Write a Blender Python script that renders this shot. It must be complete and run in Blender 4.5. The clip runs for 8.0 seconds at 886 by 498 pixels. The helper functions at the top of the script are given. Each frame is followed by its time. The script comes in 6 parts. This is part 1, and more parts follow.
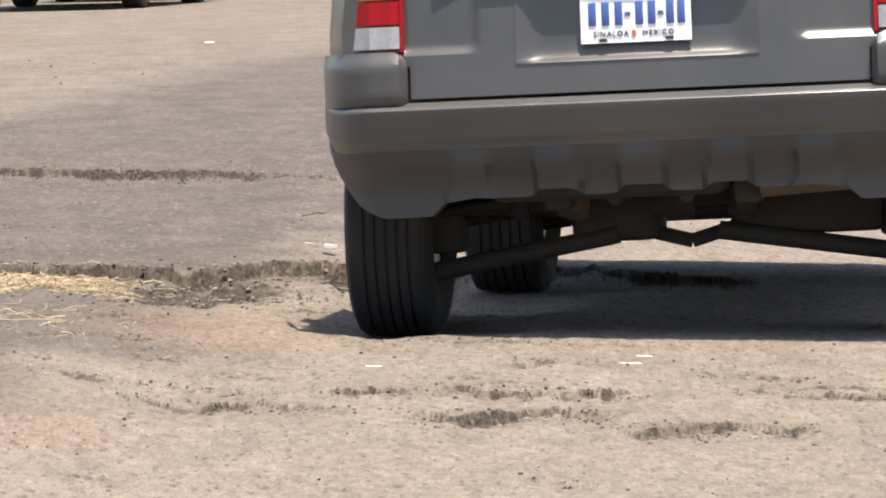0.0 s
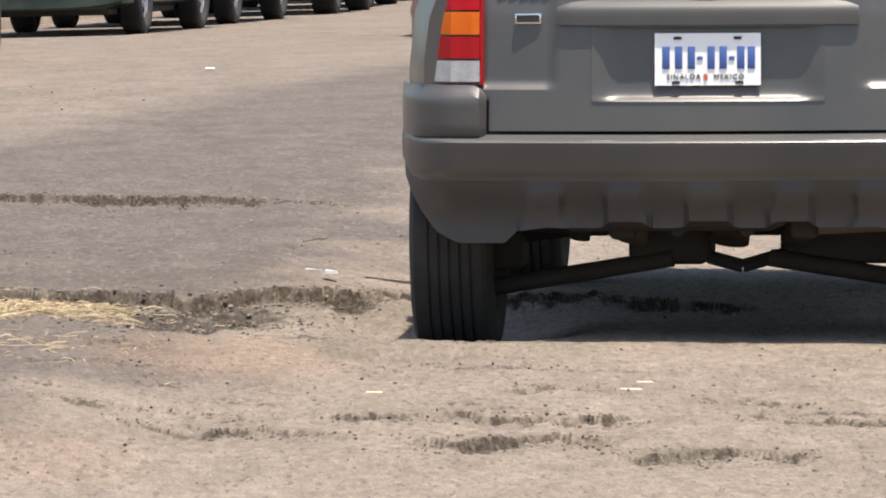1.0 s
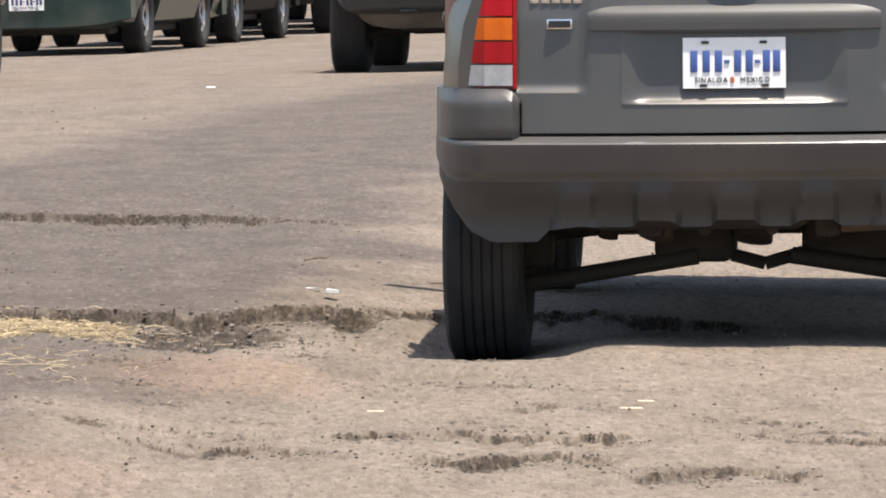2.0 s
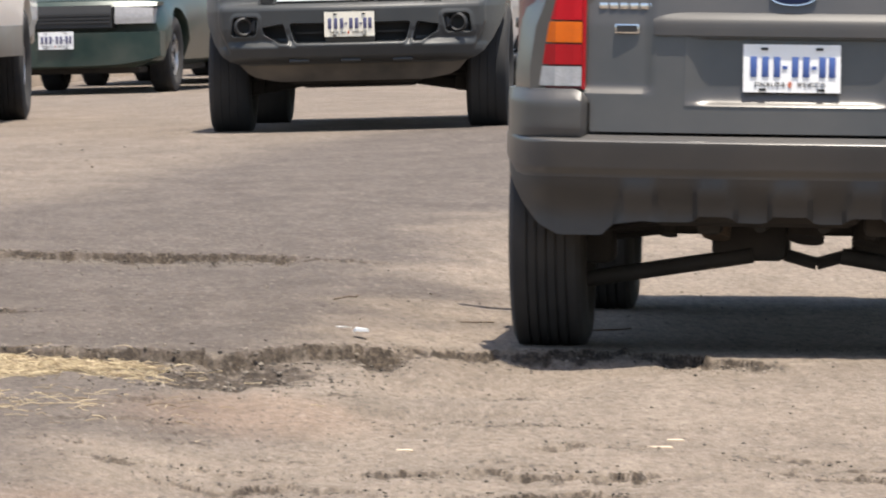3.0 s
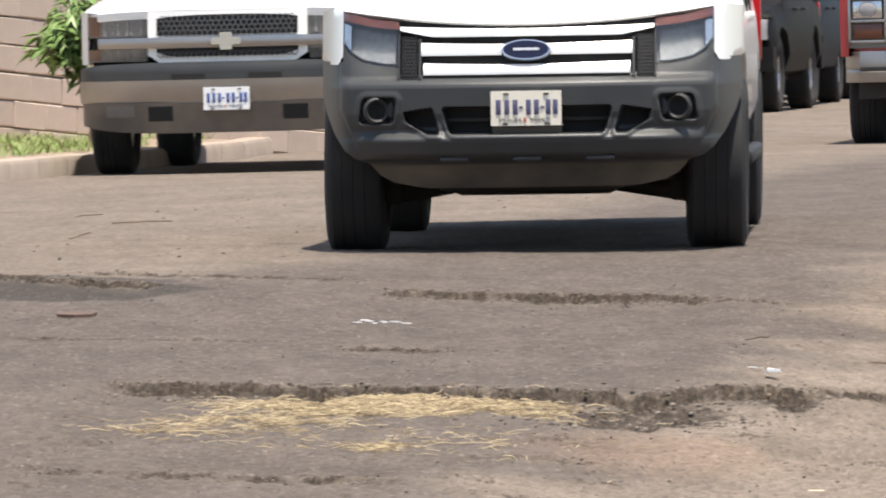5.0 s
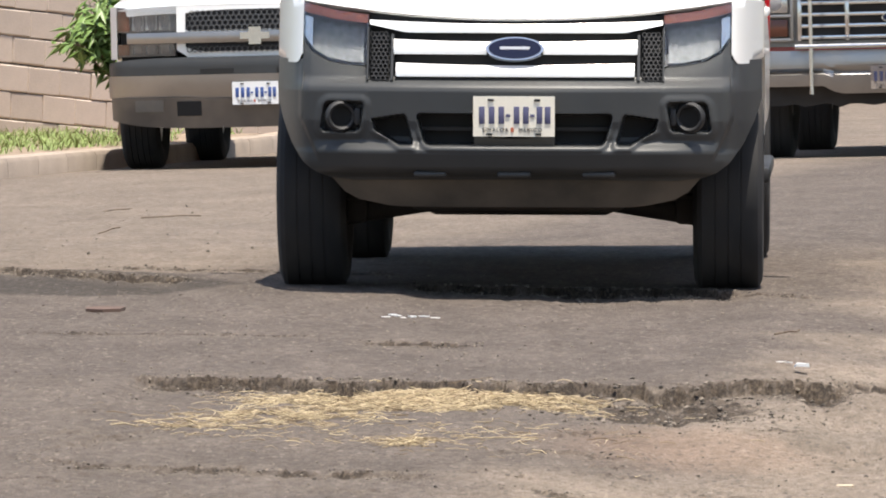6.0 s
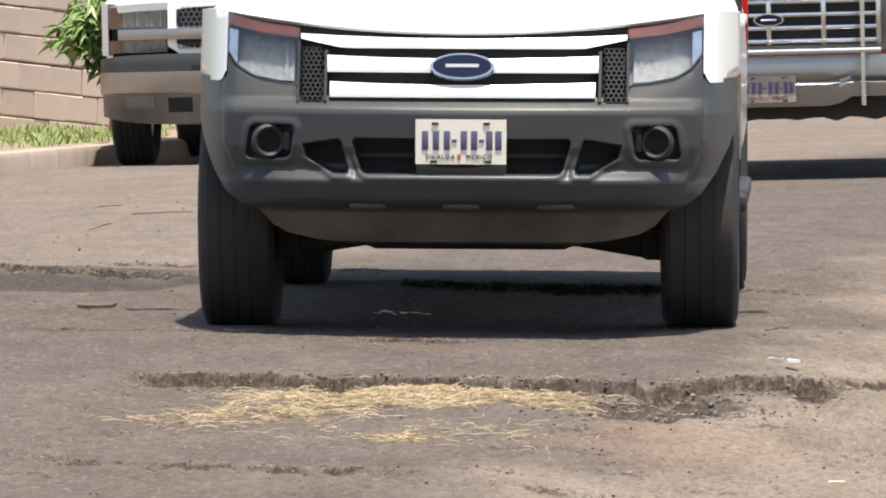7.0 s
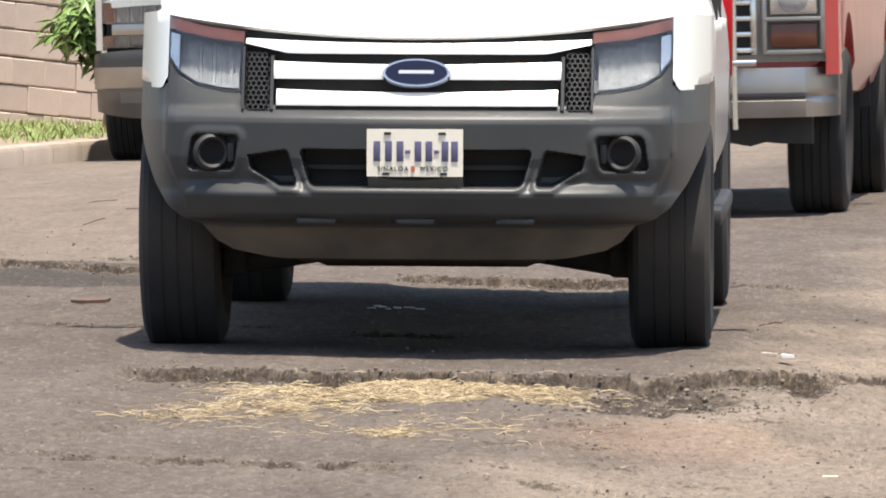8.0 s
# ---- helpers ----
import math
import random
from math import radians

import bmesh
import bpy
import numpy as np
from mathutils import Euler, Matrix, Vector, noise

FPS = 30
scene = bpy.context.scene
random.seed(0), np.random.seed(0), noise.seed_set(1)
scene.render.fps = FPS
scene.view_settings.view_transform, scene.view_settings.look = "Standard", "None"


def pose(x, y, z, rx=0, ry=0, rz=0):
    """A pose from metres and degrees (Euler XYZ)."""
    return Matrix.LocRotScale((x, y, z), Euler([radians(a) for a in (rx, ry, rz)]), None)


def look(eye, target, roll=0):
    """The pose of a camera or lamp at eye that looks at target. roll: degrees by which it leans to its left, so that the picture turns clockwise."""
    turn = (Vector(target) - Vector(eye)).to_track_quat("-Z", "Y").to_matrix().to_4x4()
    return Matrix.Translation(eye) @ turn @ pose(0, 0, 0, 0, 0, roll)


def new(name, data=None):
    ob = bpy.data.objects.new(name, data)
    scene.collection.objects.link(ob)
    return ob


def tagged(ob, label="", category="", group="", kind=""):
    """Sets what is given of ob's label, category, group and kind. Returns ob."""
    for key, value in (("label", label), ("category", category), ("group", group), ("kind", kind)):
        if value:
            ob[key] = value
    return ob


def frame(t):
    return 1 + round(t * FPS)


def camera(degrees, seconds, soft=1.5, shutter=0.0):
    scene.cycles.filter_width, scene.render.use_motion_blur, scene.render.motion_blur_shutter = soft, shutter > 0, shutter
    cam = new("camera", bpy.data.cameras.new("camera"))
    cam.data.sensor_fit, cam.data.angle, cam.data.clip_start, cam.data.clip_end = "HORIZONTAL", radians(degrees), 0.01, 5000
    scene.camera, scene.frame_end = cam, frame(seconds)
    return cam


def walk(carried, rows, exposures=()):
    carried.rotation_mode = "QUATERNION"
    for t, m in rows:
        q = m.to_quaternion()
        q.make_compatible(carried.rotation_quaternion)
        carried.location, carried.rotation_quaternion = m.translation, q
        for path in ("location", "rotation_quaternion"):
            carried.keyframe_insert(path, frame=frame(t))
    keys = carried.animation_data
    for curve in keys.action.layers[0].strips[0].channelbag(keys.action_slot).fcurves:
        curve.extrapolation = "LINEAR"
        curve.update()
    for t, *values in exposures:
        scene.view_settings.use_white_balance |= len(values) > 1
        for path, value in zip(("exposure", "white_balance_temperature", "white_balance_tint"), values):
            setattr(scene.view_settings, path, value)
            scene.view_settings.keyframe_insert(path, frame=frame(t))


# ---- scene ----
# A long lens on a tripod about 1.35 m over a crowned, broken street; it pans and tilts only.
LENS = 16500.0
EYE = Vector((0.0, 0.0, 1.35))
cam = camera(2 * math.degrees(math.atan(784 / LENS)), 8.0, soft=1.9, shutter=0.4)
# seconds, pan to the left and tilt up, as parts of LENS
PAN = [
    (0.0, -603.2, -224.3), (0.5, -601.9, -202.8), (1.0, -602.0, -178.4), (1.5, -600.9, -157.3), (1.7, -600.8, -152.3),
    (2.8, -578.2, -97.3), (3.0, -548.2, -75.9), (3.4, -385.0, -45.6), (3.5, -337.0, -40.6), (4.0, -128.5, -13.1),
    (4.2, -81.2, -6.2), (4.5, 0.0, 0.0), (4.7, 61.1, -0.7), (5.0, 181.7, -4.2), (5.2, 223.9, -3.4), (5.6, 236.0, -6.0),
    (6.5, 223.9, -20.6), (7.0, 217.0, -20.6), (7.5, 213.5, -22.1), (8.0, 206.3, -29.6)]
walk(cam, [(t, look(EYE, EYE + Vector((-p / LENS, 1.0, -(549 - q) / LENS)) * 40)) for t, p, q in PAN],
     exposures=[(0.0, 1.12, 6750, 10), (1.0, 0.98, 6750, 10), (3.0, 0.91, 6780, 10), (4.5, 0.81, 6800, 10), (6.5, 0.84, 6800, 10), (8.0, 0.99, 6850, 10)])

# ---- light ----
world = bpy.data.worlds.new("sky")
scene.world = world
world.use_nodes = True
sky = world.node_tree.nodes.new("ShaderNodeTexSky")
sky.sky_type, sky.sun_disc = "NISHITA", False
SUN_WAY = Vector((-0.10, 0.17, -1.0)).normalized()
sky.sun_elevation = math.asin(-SUN_WAY.z)
sky.sun_rotation = math.atan2(-SUN_WAY.x, -SUN_WAY.y)
sky.dust_density = 2.0
back = world.node_tree.nodes["Background"]
back.inputs["Strength"].default_value = 0.125
world.node_tree.links.new(sky.outputs[0], back.inputs[0])
sun = new("sun", bpy.data.lights.new("sun", "SUN"))
sun.data.energy, sun.data.angle, sun.data.color = 4.5, radians(0.6), (1.0, 0.95, 0.87)
sun.matrix_world = look((0, 30, 40), Vector((0, 30, 40)) + SUN_WAY)


# ---- helpers for meshes ----
def fbm(x, y, scale, octaves=4, seed=0):
    """Value noise of numpy arrays, about -1 to 1."""
    rng = np.random.RandomState(seed)
    table = rng.rand(256, 256)
    total, amp, norm = np.zeros_like(x), 1.0, 0.0
    for _ in range(octaves):
        u, v = x / scale + 1000.3, y / scale + 1000.7
        iu, iv = np.floor(u).astype(int), np.floor(v).astype(int)
        fu, fv = u - iu, v - iv
        fu, fv = fu * fu * (3 - 2 * fu), fv * fv * (3 - 2 * fv)
        a, b = table[iu % 256, iv % 256], table[(iu + 1) % 256, iv % 256]
        c, d = table[iu % 256, (iv + 1) % 256], table[(iu + 1) % 256, (iv + 1) % 256]
        total += amp * ((a * (1 - fu) + b * fu) * (1 - fv) + (c * (1 - fu) + d * fu) * fv - 0.5) * 2
        norm += amp
        amp, scale = amp * 0.55, scale * 0.5
    return total / norm


def smooth(a, b, v):
    t = np.clip((v - a) / (b - a), 0, 1)
    return t * t * (3 - 2 * t)


def crown(y):
    return 0.5 + 0.11 * (y - 30)


def base_z(x, y):
    """The broad shape of the street: a crown with slopes to both sides that falls away into the distance."""
    x, y = np.asarray(x, float), np.asarray(y, float)
    d = crown(y) - x
    near, far = smooth(44, 34, y), smooth(33, 46, y)
    return 0.03 * far - (0.036 * far - 0.012) * np.clip(d, 0, 14) * smooth(-60, -20, x) - 0.055 * near * smooth(-0.05, 0.75, -d) - 0.012 * np.clip(-d, 0, 6) - 0.006 * np.clip(y - 45, 0, 90) + 0.028 * np.exp(-(((y - 57) / 7) ** 2)) - 0.022 * smooth(36, 32, y) * smooth(0.7, 0.0, x)


def mesh_of(bm, name, sharp=35):
    bmesh.ops.recalc_face_normals(bm, faces=bm.faces[:])
    me = bpy.data.meshes.new(name)
    bm.to_mesh(me)
    bm.free()
    for p in me.polygons:
        p.use_smooth = True
    me.set_sharp_from_angle(angle=radians(sharp))
    return me


def part(name, bm, material, parent=None, label="", sharp=35):
    ob = new(name, mesh_of(bm, name, sharp))
    ob.data.materials.append(material)
    ob.parent = parent
    return tagged(ob, label)


def thing(name, label, category, group="", kind=""):
    return tagged(new(name), label, category, group, kind)


def box(bm, x0, x1, y0, y1, z0, z1, bevel=0.0, segments=2):
    made = bmesh.ops.create_cube(bm, size=1)["verts"]
    for v in made:
        v.co = ((x0 + x1) / 2 + v.co.x * (x1 - x0), (y0 + y1) / 2 + v.co.y * (y1 - y0), (z0 + z1) / 2 + v.co.z * (z1 - z0))
    if bevel:
        edges = {e for v in made for e in v.link_edges}
        bmesh.ops.bevel(bm, geom=list(edges), offset=bevel, segments=segments, profile=0.5, affect="EDGES")
    return made


def tube(bm, a, b, r0, r1=None, n=12):
    a, b = Vector(a), Vector(b)
    m = Matrix.Translation((a + b) / 2) @ (b - a).to_track_quat("Z", "Y").to_matrix().to_4x4()
    return bmesh.ops.create_cone(bm, cap_ends=True, segments=n, radius1=r0, radius2=r0 if r1 is None else r1, depth=(b - a).length, matrix=m)["verts"]


def sheet(bm, xs, lo, hi, depth, thick=0.03, nz=6, back=None):
    """A bowed panel: over the xs, from lo(x) to hi(x) in height, with its outer face at depth(x, z) and thick metres deep (thick < 0: the other way)."""
    front, rear = [], []
    for x in xs:
        a, b = lo(x), hi(x)
        zs = [a + (b - a) * k / nz for k in range(nz + 1)]
        front.append([bm.verts.new((x, depth(x, z), z)) for z in zs])
        rear.append([bm.verts.new((x, back if back is not None else depth(x, z) - thick, z)) for z in zs])
    n = len(xs)
    for i in range(n - 1):
        for k in range(nz):
            bm.faces.new((front[i][k], front[i + 1][k], front[i + 1][k + 1], front[i][k + 1]))
            bm.faces.new((rear[i][k], rear[i][k + 1], rear[i + 1][k + 1], rear[i + 1][k]))
        bm.faces.new((front[i][0], rear[i][0], rear[i + 1][0], front[i + 1][0]))
        bm.faces.new((front[i][nz], front[i + 1][nz], rear[i + 1][nz], rear[i][nz]))
    for k in range(nz):
        bm.faces.new((front[0][k], front[0][k + 1], rear[0][k + 1], rear[0][k]))
        bm.faces.new((front[n - 1][k], rear[n - 1][k], rear[n - 1][k + 1], front[n - 1][k + 1]))


def span(a, b, n):
    return [a + (b - a) * k / n for k in range(n + 1)]


def curve(points):
    """A function through the points by straight pieces."""
    px, py = [p[0] for p in points], [p[1] for p in points]
    return lambda x: float(np.interp(x, px, py))


def loft(bm, sections):
    """Closes half sections [(y, [(x, z), ...bottom centre to top centre])], mirrored, into a body."""
    rings = []
    for y, pts in sections:
        right = [bm.verts.new((x, y, z)) for x, z in pts]
        left = [bm.verts.new((-x, y, z)) for x, z in reversed(pts[1:-1])]
        rings.append(right + left)
    n = len(rings[0])
    for a, b in zip(rings, rings[1:]):
        for i in range(n):
            bm.faces.new((a[i], a[(i + 1) % n], b[(i + 1) % n], b[i]))
    bm.faces.new(rings[0])
    bm.faces.new(rings[-1][::-1])


def cut_arches(ob, axles, radius, half_width):
    """Cuts round wheel arches out of a body mesh."""
    cutter = bmesh.new()
    for y, z in axles:
        for side in (-1, 1):
            tube(cutter, (side * (half_width - 0.34), y, z), (side * (half_width + 0.3), y, z), radius, n=40)
    tool = new("arch_tool", mesh_of(cutter, "arch_tool"))
    mod = ob.modifiers.new("arches", "BOOLEAN")
    mod.operation, mod.object, mod.solver = "DIFFERENCE", tool, "EXACT"
    bpy.context.view_layer.update()
    me = bpy.data.meshes.new_from_object(ob.evaluated_get(bpy.context.evaluated_depsgraph_get()))
    ob.modifiers.clear()
    ob.data = me
    me.set_sharp_from_angle(angle=radians(32))
    bpy.data.objects.remove(tool)


# ---- materials ----
def material(name, colour, rough=0.5, metal=0.0, vary=0.12, scale=6.0, grain=200.0, bump=0.0, coat=0.0, dust=0.0, spec=0.5, rand=0.0, dust_colour=(0.42, 0.34, 0.26)):
    m = bpy.data.materials.new(name)
    m.use_nodes = True
    nt = m.node_tree
    b = nt.nodes["Principled BSDF"]
    tc = nt.nodes.new("ShaderNodeTexCoord")
    big, fine = nt.nodes.new("ShaderNodeTexNoise"), nt.nodes.new("ShaderNodeTexNoise")
    for n, s in ((big, scale), (fine, grain)):
        n.inputs["Scale"].default_value, n.inputs["Detail"].default_value = s, 5
        nt.links.new(tc.outputs["Object"], n.inputs["Vector"])
    ramp = nt.nodes.new("ShaderNodeMapRange")
    ramp.inputs["To Min"].default_value, ramp.inputs["To Max"].default_value = 1 - vary, 1 + vary
    ramp.inputs["From Min"].default_value, ramp.inputs["From Max"].default_value = 0.3, 0.7
    add = nt.nodes.new("ShaderNodeMath")
    add.operation = "ADD"
    half = nt.nodes.new("ShaderNodeMath")
    half.operation, half.inputs[1].default_value = "MULTIPLY", 0.5
    nt.links.new(big.outputs["Fac"], add.inputs[0])
    nt.links.new(fine.outputs["Fac"], add.inputs[1])
    nt.links.new(add.outputs[0], half.inputs[0])
    nt.links.new(half.outputs[0], ramp.inputs["Value"])
    mul = nt.nodes.new("ShaderNodeVectorMath")
    mul.operation = "SCALE"
    mul.inputs[0].default_value = colour
    nt.links.new(ramp.outputs[0], mul.inputs["Scale"])
    out = mul.outputs[0]
    if rand:
        info = nt.nodes.new("ShaderNodeObjectInfo")
        rr = nt.nodes.new("ShaderNodeMapRange")
        rr.inputs["To Min"].default_value, rr.inputs["To Max"].default_value = 1 - rand, 1 + rand
        nt.links.new(info.outputs["Random"], rr.inputs["Value"])
        mul2 = nt.nodes.new("ShaderNodeVectorMath")
        mul2.operation = "SCALE"
        nt.links.new(out, mul2.inputs[0])
        nt.links.new(rr.outputs[0], mul2.inputs["Scale"])
        out = mul2.outputs[0]
    if dust:
        spots = nt.nodes.new("ShaderNodeTexNoise")
        spots.inputs["Scale"].default_value, spots.inputs["Detail"].default_value = 3.0, 8
        nt.links.new(tc.outputs["Object"], spots.inputs["Vector"])
        amount = nt.nodes.new("ShaderNodeMapRange")
        amount.inputs["From Min"].default_value, amount.inputs["From Max"].default_value = 0.35, 0.75
        amount.inputs["To Max"].default_value = dust
        nt.links.new(spots.outputs["Fac"], amount.inputs["Value"])
        mix = nt.nodes.new("ShaderNodeMix")
        mix.data_type = "RGBA"
        mix.inputs["B"].default_value = (*dust_colour, 1)
        nt.links.new(amount.outputs[0], mix.inputs["Factor"])
        nt.links.new(out, mix.inputs["A"])
        out = mix.outputs["Result"]
        rm = nt.nodes.new("ShaderNodeMapRange")
        rm.inputs["To Min"].default_value, rm.inputs["To Max"].default_value = rough, min(1.0, rough + 0.5)
        nt.links.new(amount.outputs[0], rm.inputs["Value"])
        nt.links.new(rm.outputs[0], b.inputs["Roughness"])
    else:
        b.inputs["Roughness"].default_value = rough
    nt.links.new(out, b.inputs["Base Color"])
    b.inputs["Metallic"].default_value = metal
    b.inputs["Specular IOR Level"].default_value = spec
    b.inputs["Coat Weight"].default_value = coat
    b.inputs["Coat Roughness"].default_value = 0.06
    if bump:
        bp = nt.nodes.new("ShaderNodeBump")
        bp.inputs["Strength"].default_value, bp.inputs["Distance"].default_value = 0.5, bump
        nt.links.new(fine.outputs["Fac"], bp.inputs["Height"])
        nt.links.new(bp.outputs[0], b.inputs["Normal"])
    return m


def glass_material(name, colour, rough=0.03):
    m = bpy.data.materials.new(name)
    m.use_nodes = True
    b = m.node_tree.nodes["Principled BSDF"]
    b.inputs["Base Color"].default_value = (*colour, 1)
    b.inputs["Roughness"].default_value = rough
    b.inputs["Transmission Weight"].default_value = 1.0
    b.inputs["IOR"].default_value = 1.45
    return m


tyre_mat = material("tyre_rubber", (0.025, 0.026, 0.028), 0.85, vary=0.25, scale=8, grain=150, dust=0.09, spec=0.25)
rim_mat = material("alloy_rim", (0.66, 0.66, 0.67), 0.25, 0.9, dust=0.12)
under_mat = material("underbody_metal", (0.026, 0.024, 0.023), 0.8, 0.1, vary=0.4, scale=9, dust=0.14, dust_colour=(0.16, 0.12, 0.09))
rust_mat = material("rusty_exhaust", (0.10, 0.075, 0.055), 0.8, 0.2, vary=0.4, dust=0.2, dust_colour=(0.2, 0.16, 0.12))
black_mat = material("black_plastic", (0.018, 0.018, 0.019), 0.6, vary=0.2)
hole_mat = material("black_mesh", (0.026, 0.026, 0.026), 0.8, spec=0.2)
plastic_mat = material("grey_textured_plastic", (0.040, 0.043, 0.045), 0.42, vary=0.12, scale=5, grain=600, bump=0.0006, dust=0.03, spec=0.35)
lip_mat = material("dusty_grey_plastic", (0.060, 0.055, 0.049), 0.65, vary=0.2, dust=0.25)
white_mat = material("white_paint", (0.80, 0.80, 0.78), 0.28, coat=0.6, vary=0.03, dust=0.06)
grey_mat = material("grey_metallic_paint", (0.075, 0.0725, 0.070), 0.33, 0.3, coat=0.2, vary=0.05, grain=900, dust=0.08)
cladding_mat = material("grey_painted_bumper", (0.066, 0.065, 0.065), 0.30, 0.1, vary=0.08, scale=4, grain=700, dust=0.08, spec=0.5)
green_mat = material("dark_green_paint", (0.006, 0.026, 0.022), 0.32, 0.1, coat=0.1, vary=0.08, dust=0.12)
dark_mat = material("black_paint", (0.012, 0.012, 0.013), 0.5, spec=0.04, vary=0.1, dust=0.02)
blue_mat = material("dark_blue_paint", (0.010, 0.017, 0.028), 0.5, spec=0.04, vary=0.1, dust=0.02)
red_mat = material("red_paint", (0.38, 0.025, 0.025), 0.3, coat=0.6, vary=0.08, dust=0.12)
orange_mat = material("faded_red_paint", (0.34, 0.030, 0.025), 0.42, spec=0.3, vary=0.1, dust=0.15)
chrome_mat = material("chrome", (0.72, 0.72, 0.72), 0.16, 1.0, vary=0.05, dust=0.10)
dull_chrome_mat = material("dull_steel_bumper", (0.34, 0.335, 0.33), 0.30, 0.9, vary=0.12, dust=0.3)
silver_mat = material("silver_plastic", (0.62, 0.62, 0.62), 0.3, 0.6, vary=0.04)
lens_mat = glass_material("clear_lens", (0.93, 0.95, 0.96))
window_mat = material("dark_window_glass", (0.012, 0.015, 0.016), 0.04, spec=0.8, vary=0.1)
red_lens_mat = material("red_lens", (0.30, 0.002, 0.004), 0.3, spec=0.25, vary=0.1, scale=30)
amber_lens_mat = material("amber_lens", (0.52, 0.10, 0.002), 0.3, spec=0.25, vary=0.12, scale=30)
clear_lens_mat = material("frosted_clear_lens", (0.30, 0.29, 0.29), 0.25, coat=0.5, vary=0.25, scale=40)
amber_strip_mat = material("amber_indicator", (0.095, 0.028, 0.013), 0.3, coat=0.3, vary=0.2, scale=20)
plate_mat = material("white_number_plate", (0.86, 0.86, 0.85), 0.4, vary=0.04, dust=0.10)
old_plate_mat = material("yellowed_number_plate", (0.84, 0.79, 0.67), 0.45, vary=0.08, dust=0.25)
dirty_plate_mat = material("dirty_number_plate", (0.34, 0.28, 0.24), 0.6, vary=0.35, scale=12, dust=0.5)
ink_mat = material("plate_ink", (0.05, 0.10, 0.30), 0.5)
dark_ink_mat = material("faded_plate_ink", (0.09, 0.09, 0.17), 0.5)
black_ink_mat = material("black_ink", (0.02, 0.02, 0.02), 0.5)
crest_mat = material("crest_ink", (0.45, 0.12, 0.06), 0.5)
badge_mat = material("blue_badge_enamel", (0.006, 0.010, 0.034), 0.4, spec=0.2)
bar_mat = material("bright_grille_bar", (0.86, 0.86, 0.85), 0.25, 0.15, coat=0.6, vary=0.03)
lamp_back_mat = material("lamp_housing", (0.15, 0.15, 0.155), 0.5, 0.0, vary=0.3, scale=20)
reflector_mat = material("lamp_reflector", (0.62, 0.63, 0.64), 0.18, 0.9, vary=0.15, scale=30)
# darker than the bumper paint: shade of the skirt's down-facing slope, plus light dust
skirt_mat = material("dusty_shaded_skirt", (0.040, 0.039, 0.039), 0.5, vary=0.15, scale=5, grain=500, dust=0.05)
tan_mat = material("beige_grey_paint", (0.088, 0.081, 0.075), 0.4, 0.2, vary=0.1, dust=0.3)
mesh_wire_mat = material("grille_wire", (0.07, 0.07, 0.07), 0.45, 0.3)
dull_grey_mat = material("dull_grey_trim", (0.14, 0.14, 0.135), 0.5, 0.3, vary=0.15, dust=0.2)
lamp_edge_mat = material("dark_red_lens", (0.14, 0.004, 0.006), 0.3, vary=0.2, scale=30)
lamp_rib_mat = material("pale_lamp_ribs", (0.21, 0.22, 0.23), 0.45, 0.0, vary=0.45, scale=45)
# ---- ground ----
# broken edges that face the street's near end: x from, x to, y at both ends, drop, length over which the ground comes back up
STEPS = [
    (-1.32, 0.30, 28.30, 28.20, 0.050, 3.2), (0.25, 0.85, 28.20, 28.85, 0.058, 2.2), (0.80, 1.60, 28.90, 29.10, 0.024, 1.4), (1.55, 1.98, 29.05, 28.30, 0.034, 1.0),
    (-0.62, 0.62, 35.20, 34.85, 0.034, 1.4), (0.55, 0.95, 34.85, 34.3, 0.010, 1.0), (-0.72, -0.30, 30.85, 30.75, 0.016, 0.8), (-2.4, -1.45, 36.9, 35.6, 0.028, 1.6),
    (0.52, 0.86, 22.85, 22.95, 0.018, 0.45), (0.82, 1.34, 23.05, 22.85, 0.022, 0.5), (0.70, 1.22, 21.95, 22.15, 0.030, 0.5), (1.18, 1.67, 21.70, 21.62, 0.026, 0.5), (1.02, 1.24, 24.15, 24.25, 0.018, 0.4),
    (0.02, 0.60, 22.75, 22.15, 0.016, 0.5), (1.55, 1.98, 23.0, 22.8, 0.015, 0.35), (1.22, 1.36, 24.1, 23.95, 0.010, 0.3), (-1.42, -0.35, 23.95, 23.65, 0.016, 0.30),
    (-0.25, 0.15, 25.0, 24.9, 0.009, 0.4), (-0.10, 0.22, 26.0, 25.8, 0.012, 0.5), (1.5, 1.8, 23.6, 23.45, 0.014, 0.5), (0.92, 1.06, 19.85, 19.75, 0.010, 0.4),
    (-1.85, -0.55, 36.9, 36.1, 0.008, 0.5), (-1.85, -0.85, 31.2, 31.1, 0.004, 0.4), (-1.45, -1.05, 24.1, 26.2, 0.010, 0.5), (-0.20, 0.45, 23.2, 22.9, 0.008, 0.4), (0.60, 1.30, 25.1, 25.0, 0.007, 0.3),
]

crack_rng = random.Random(77)
for _ in range(60):
    cx, cy, cn = crack_rng.uniform(-1.5, 1.9), crack_rng.uniform(18.6, 26.5), crack_rng.uniform(0.04, 0.22)
    STEPS.append((cx - cn, cx + cn, cy, cy + crack_rng.uniform(-0.25, 0.25), crack_rng.uniform(0.003, 0.007), crack_rng.uniform(0.10, 0.25)))


def wander(x, seed):
    return 0.12 * fbm(x, x * 0 + seed * 7.3, 0.22, 4, seed) + 0.06 * fbm(x, x * 0 + seed, 0.05, 3, seed + 3)


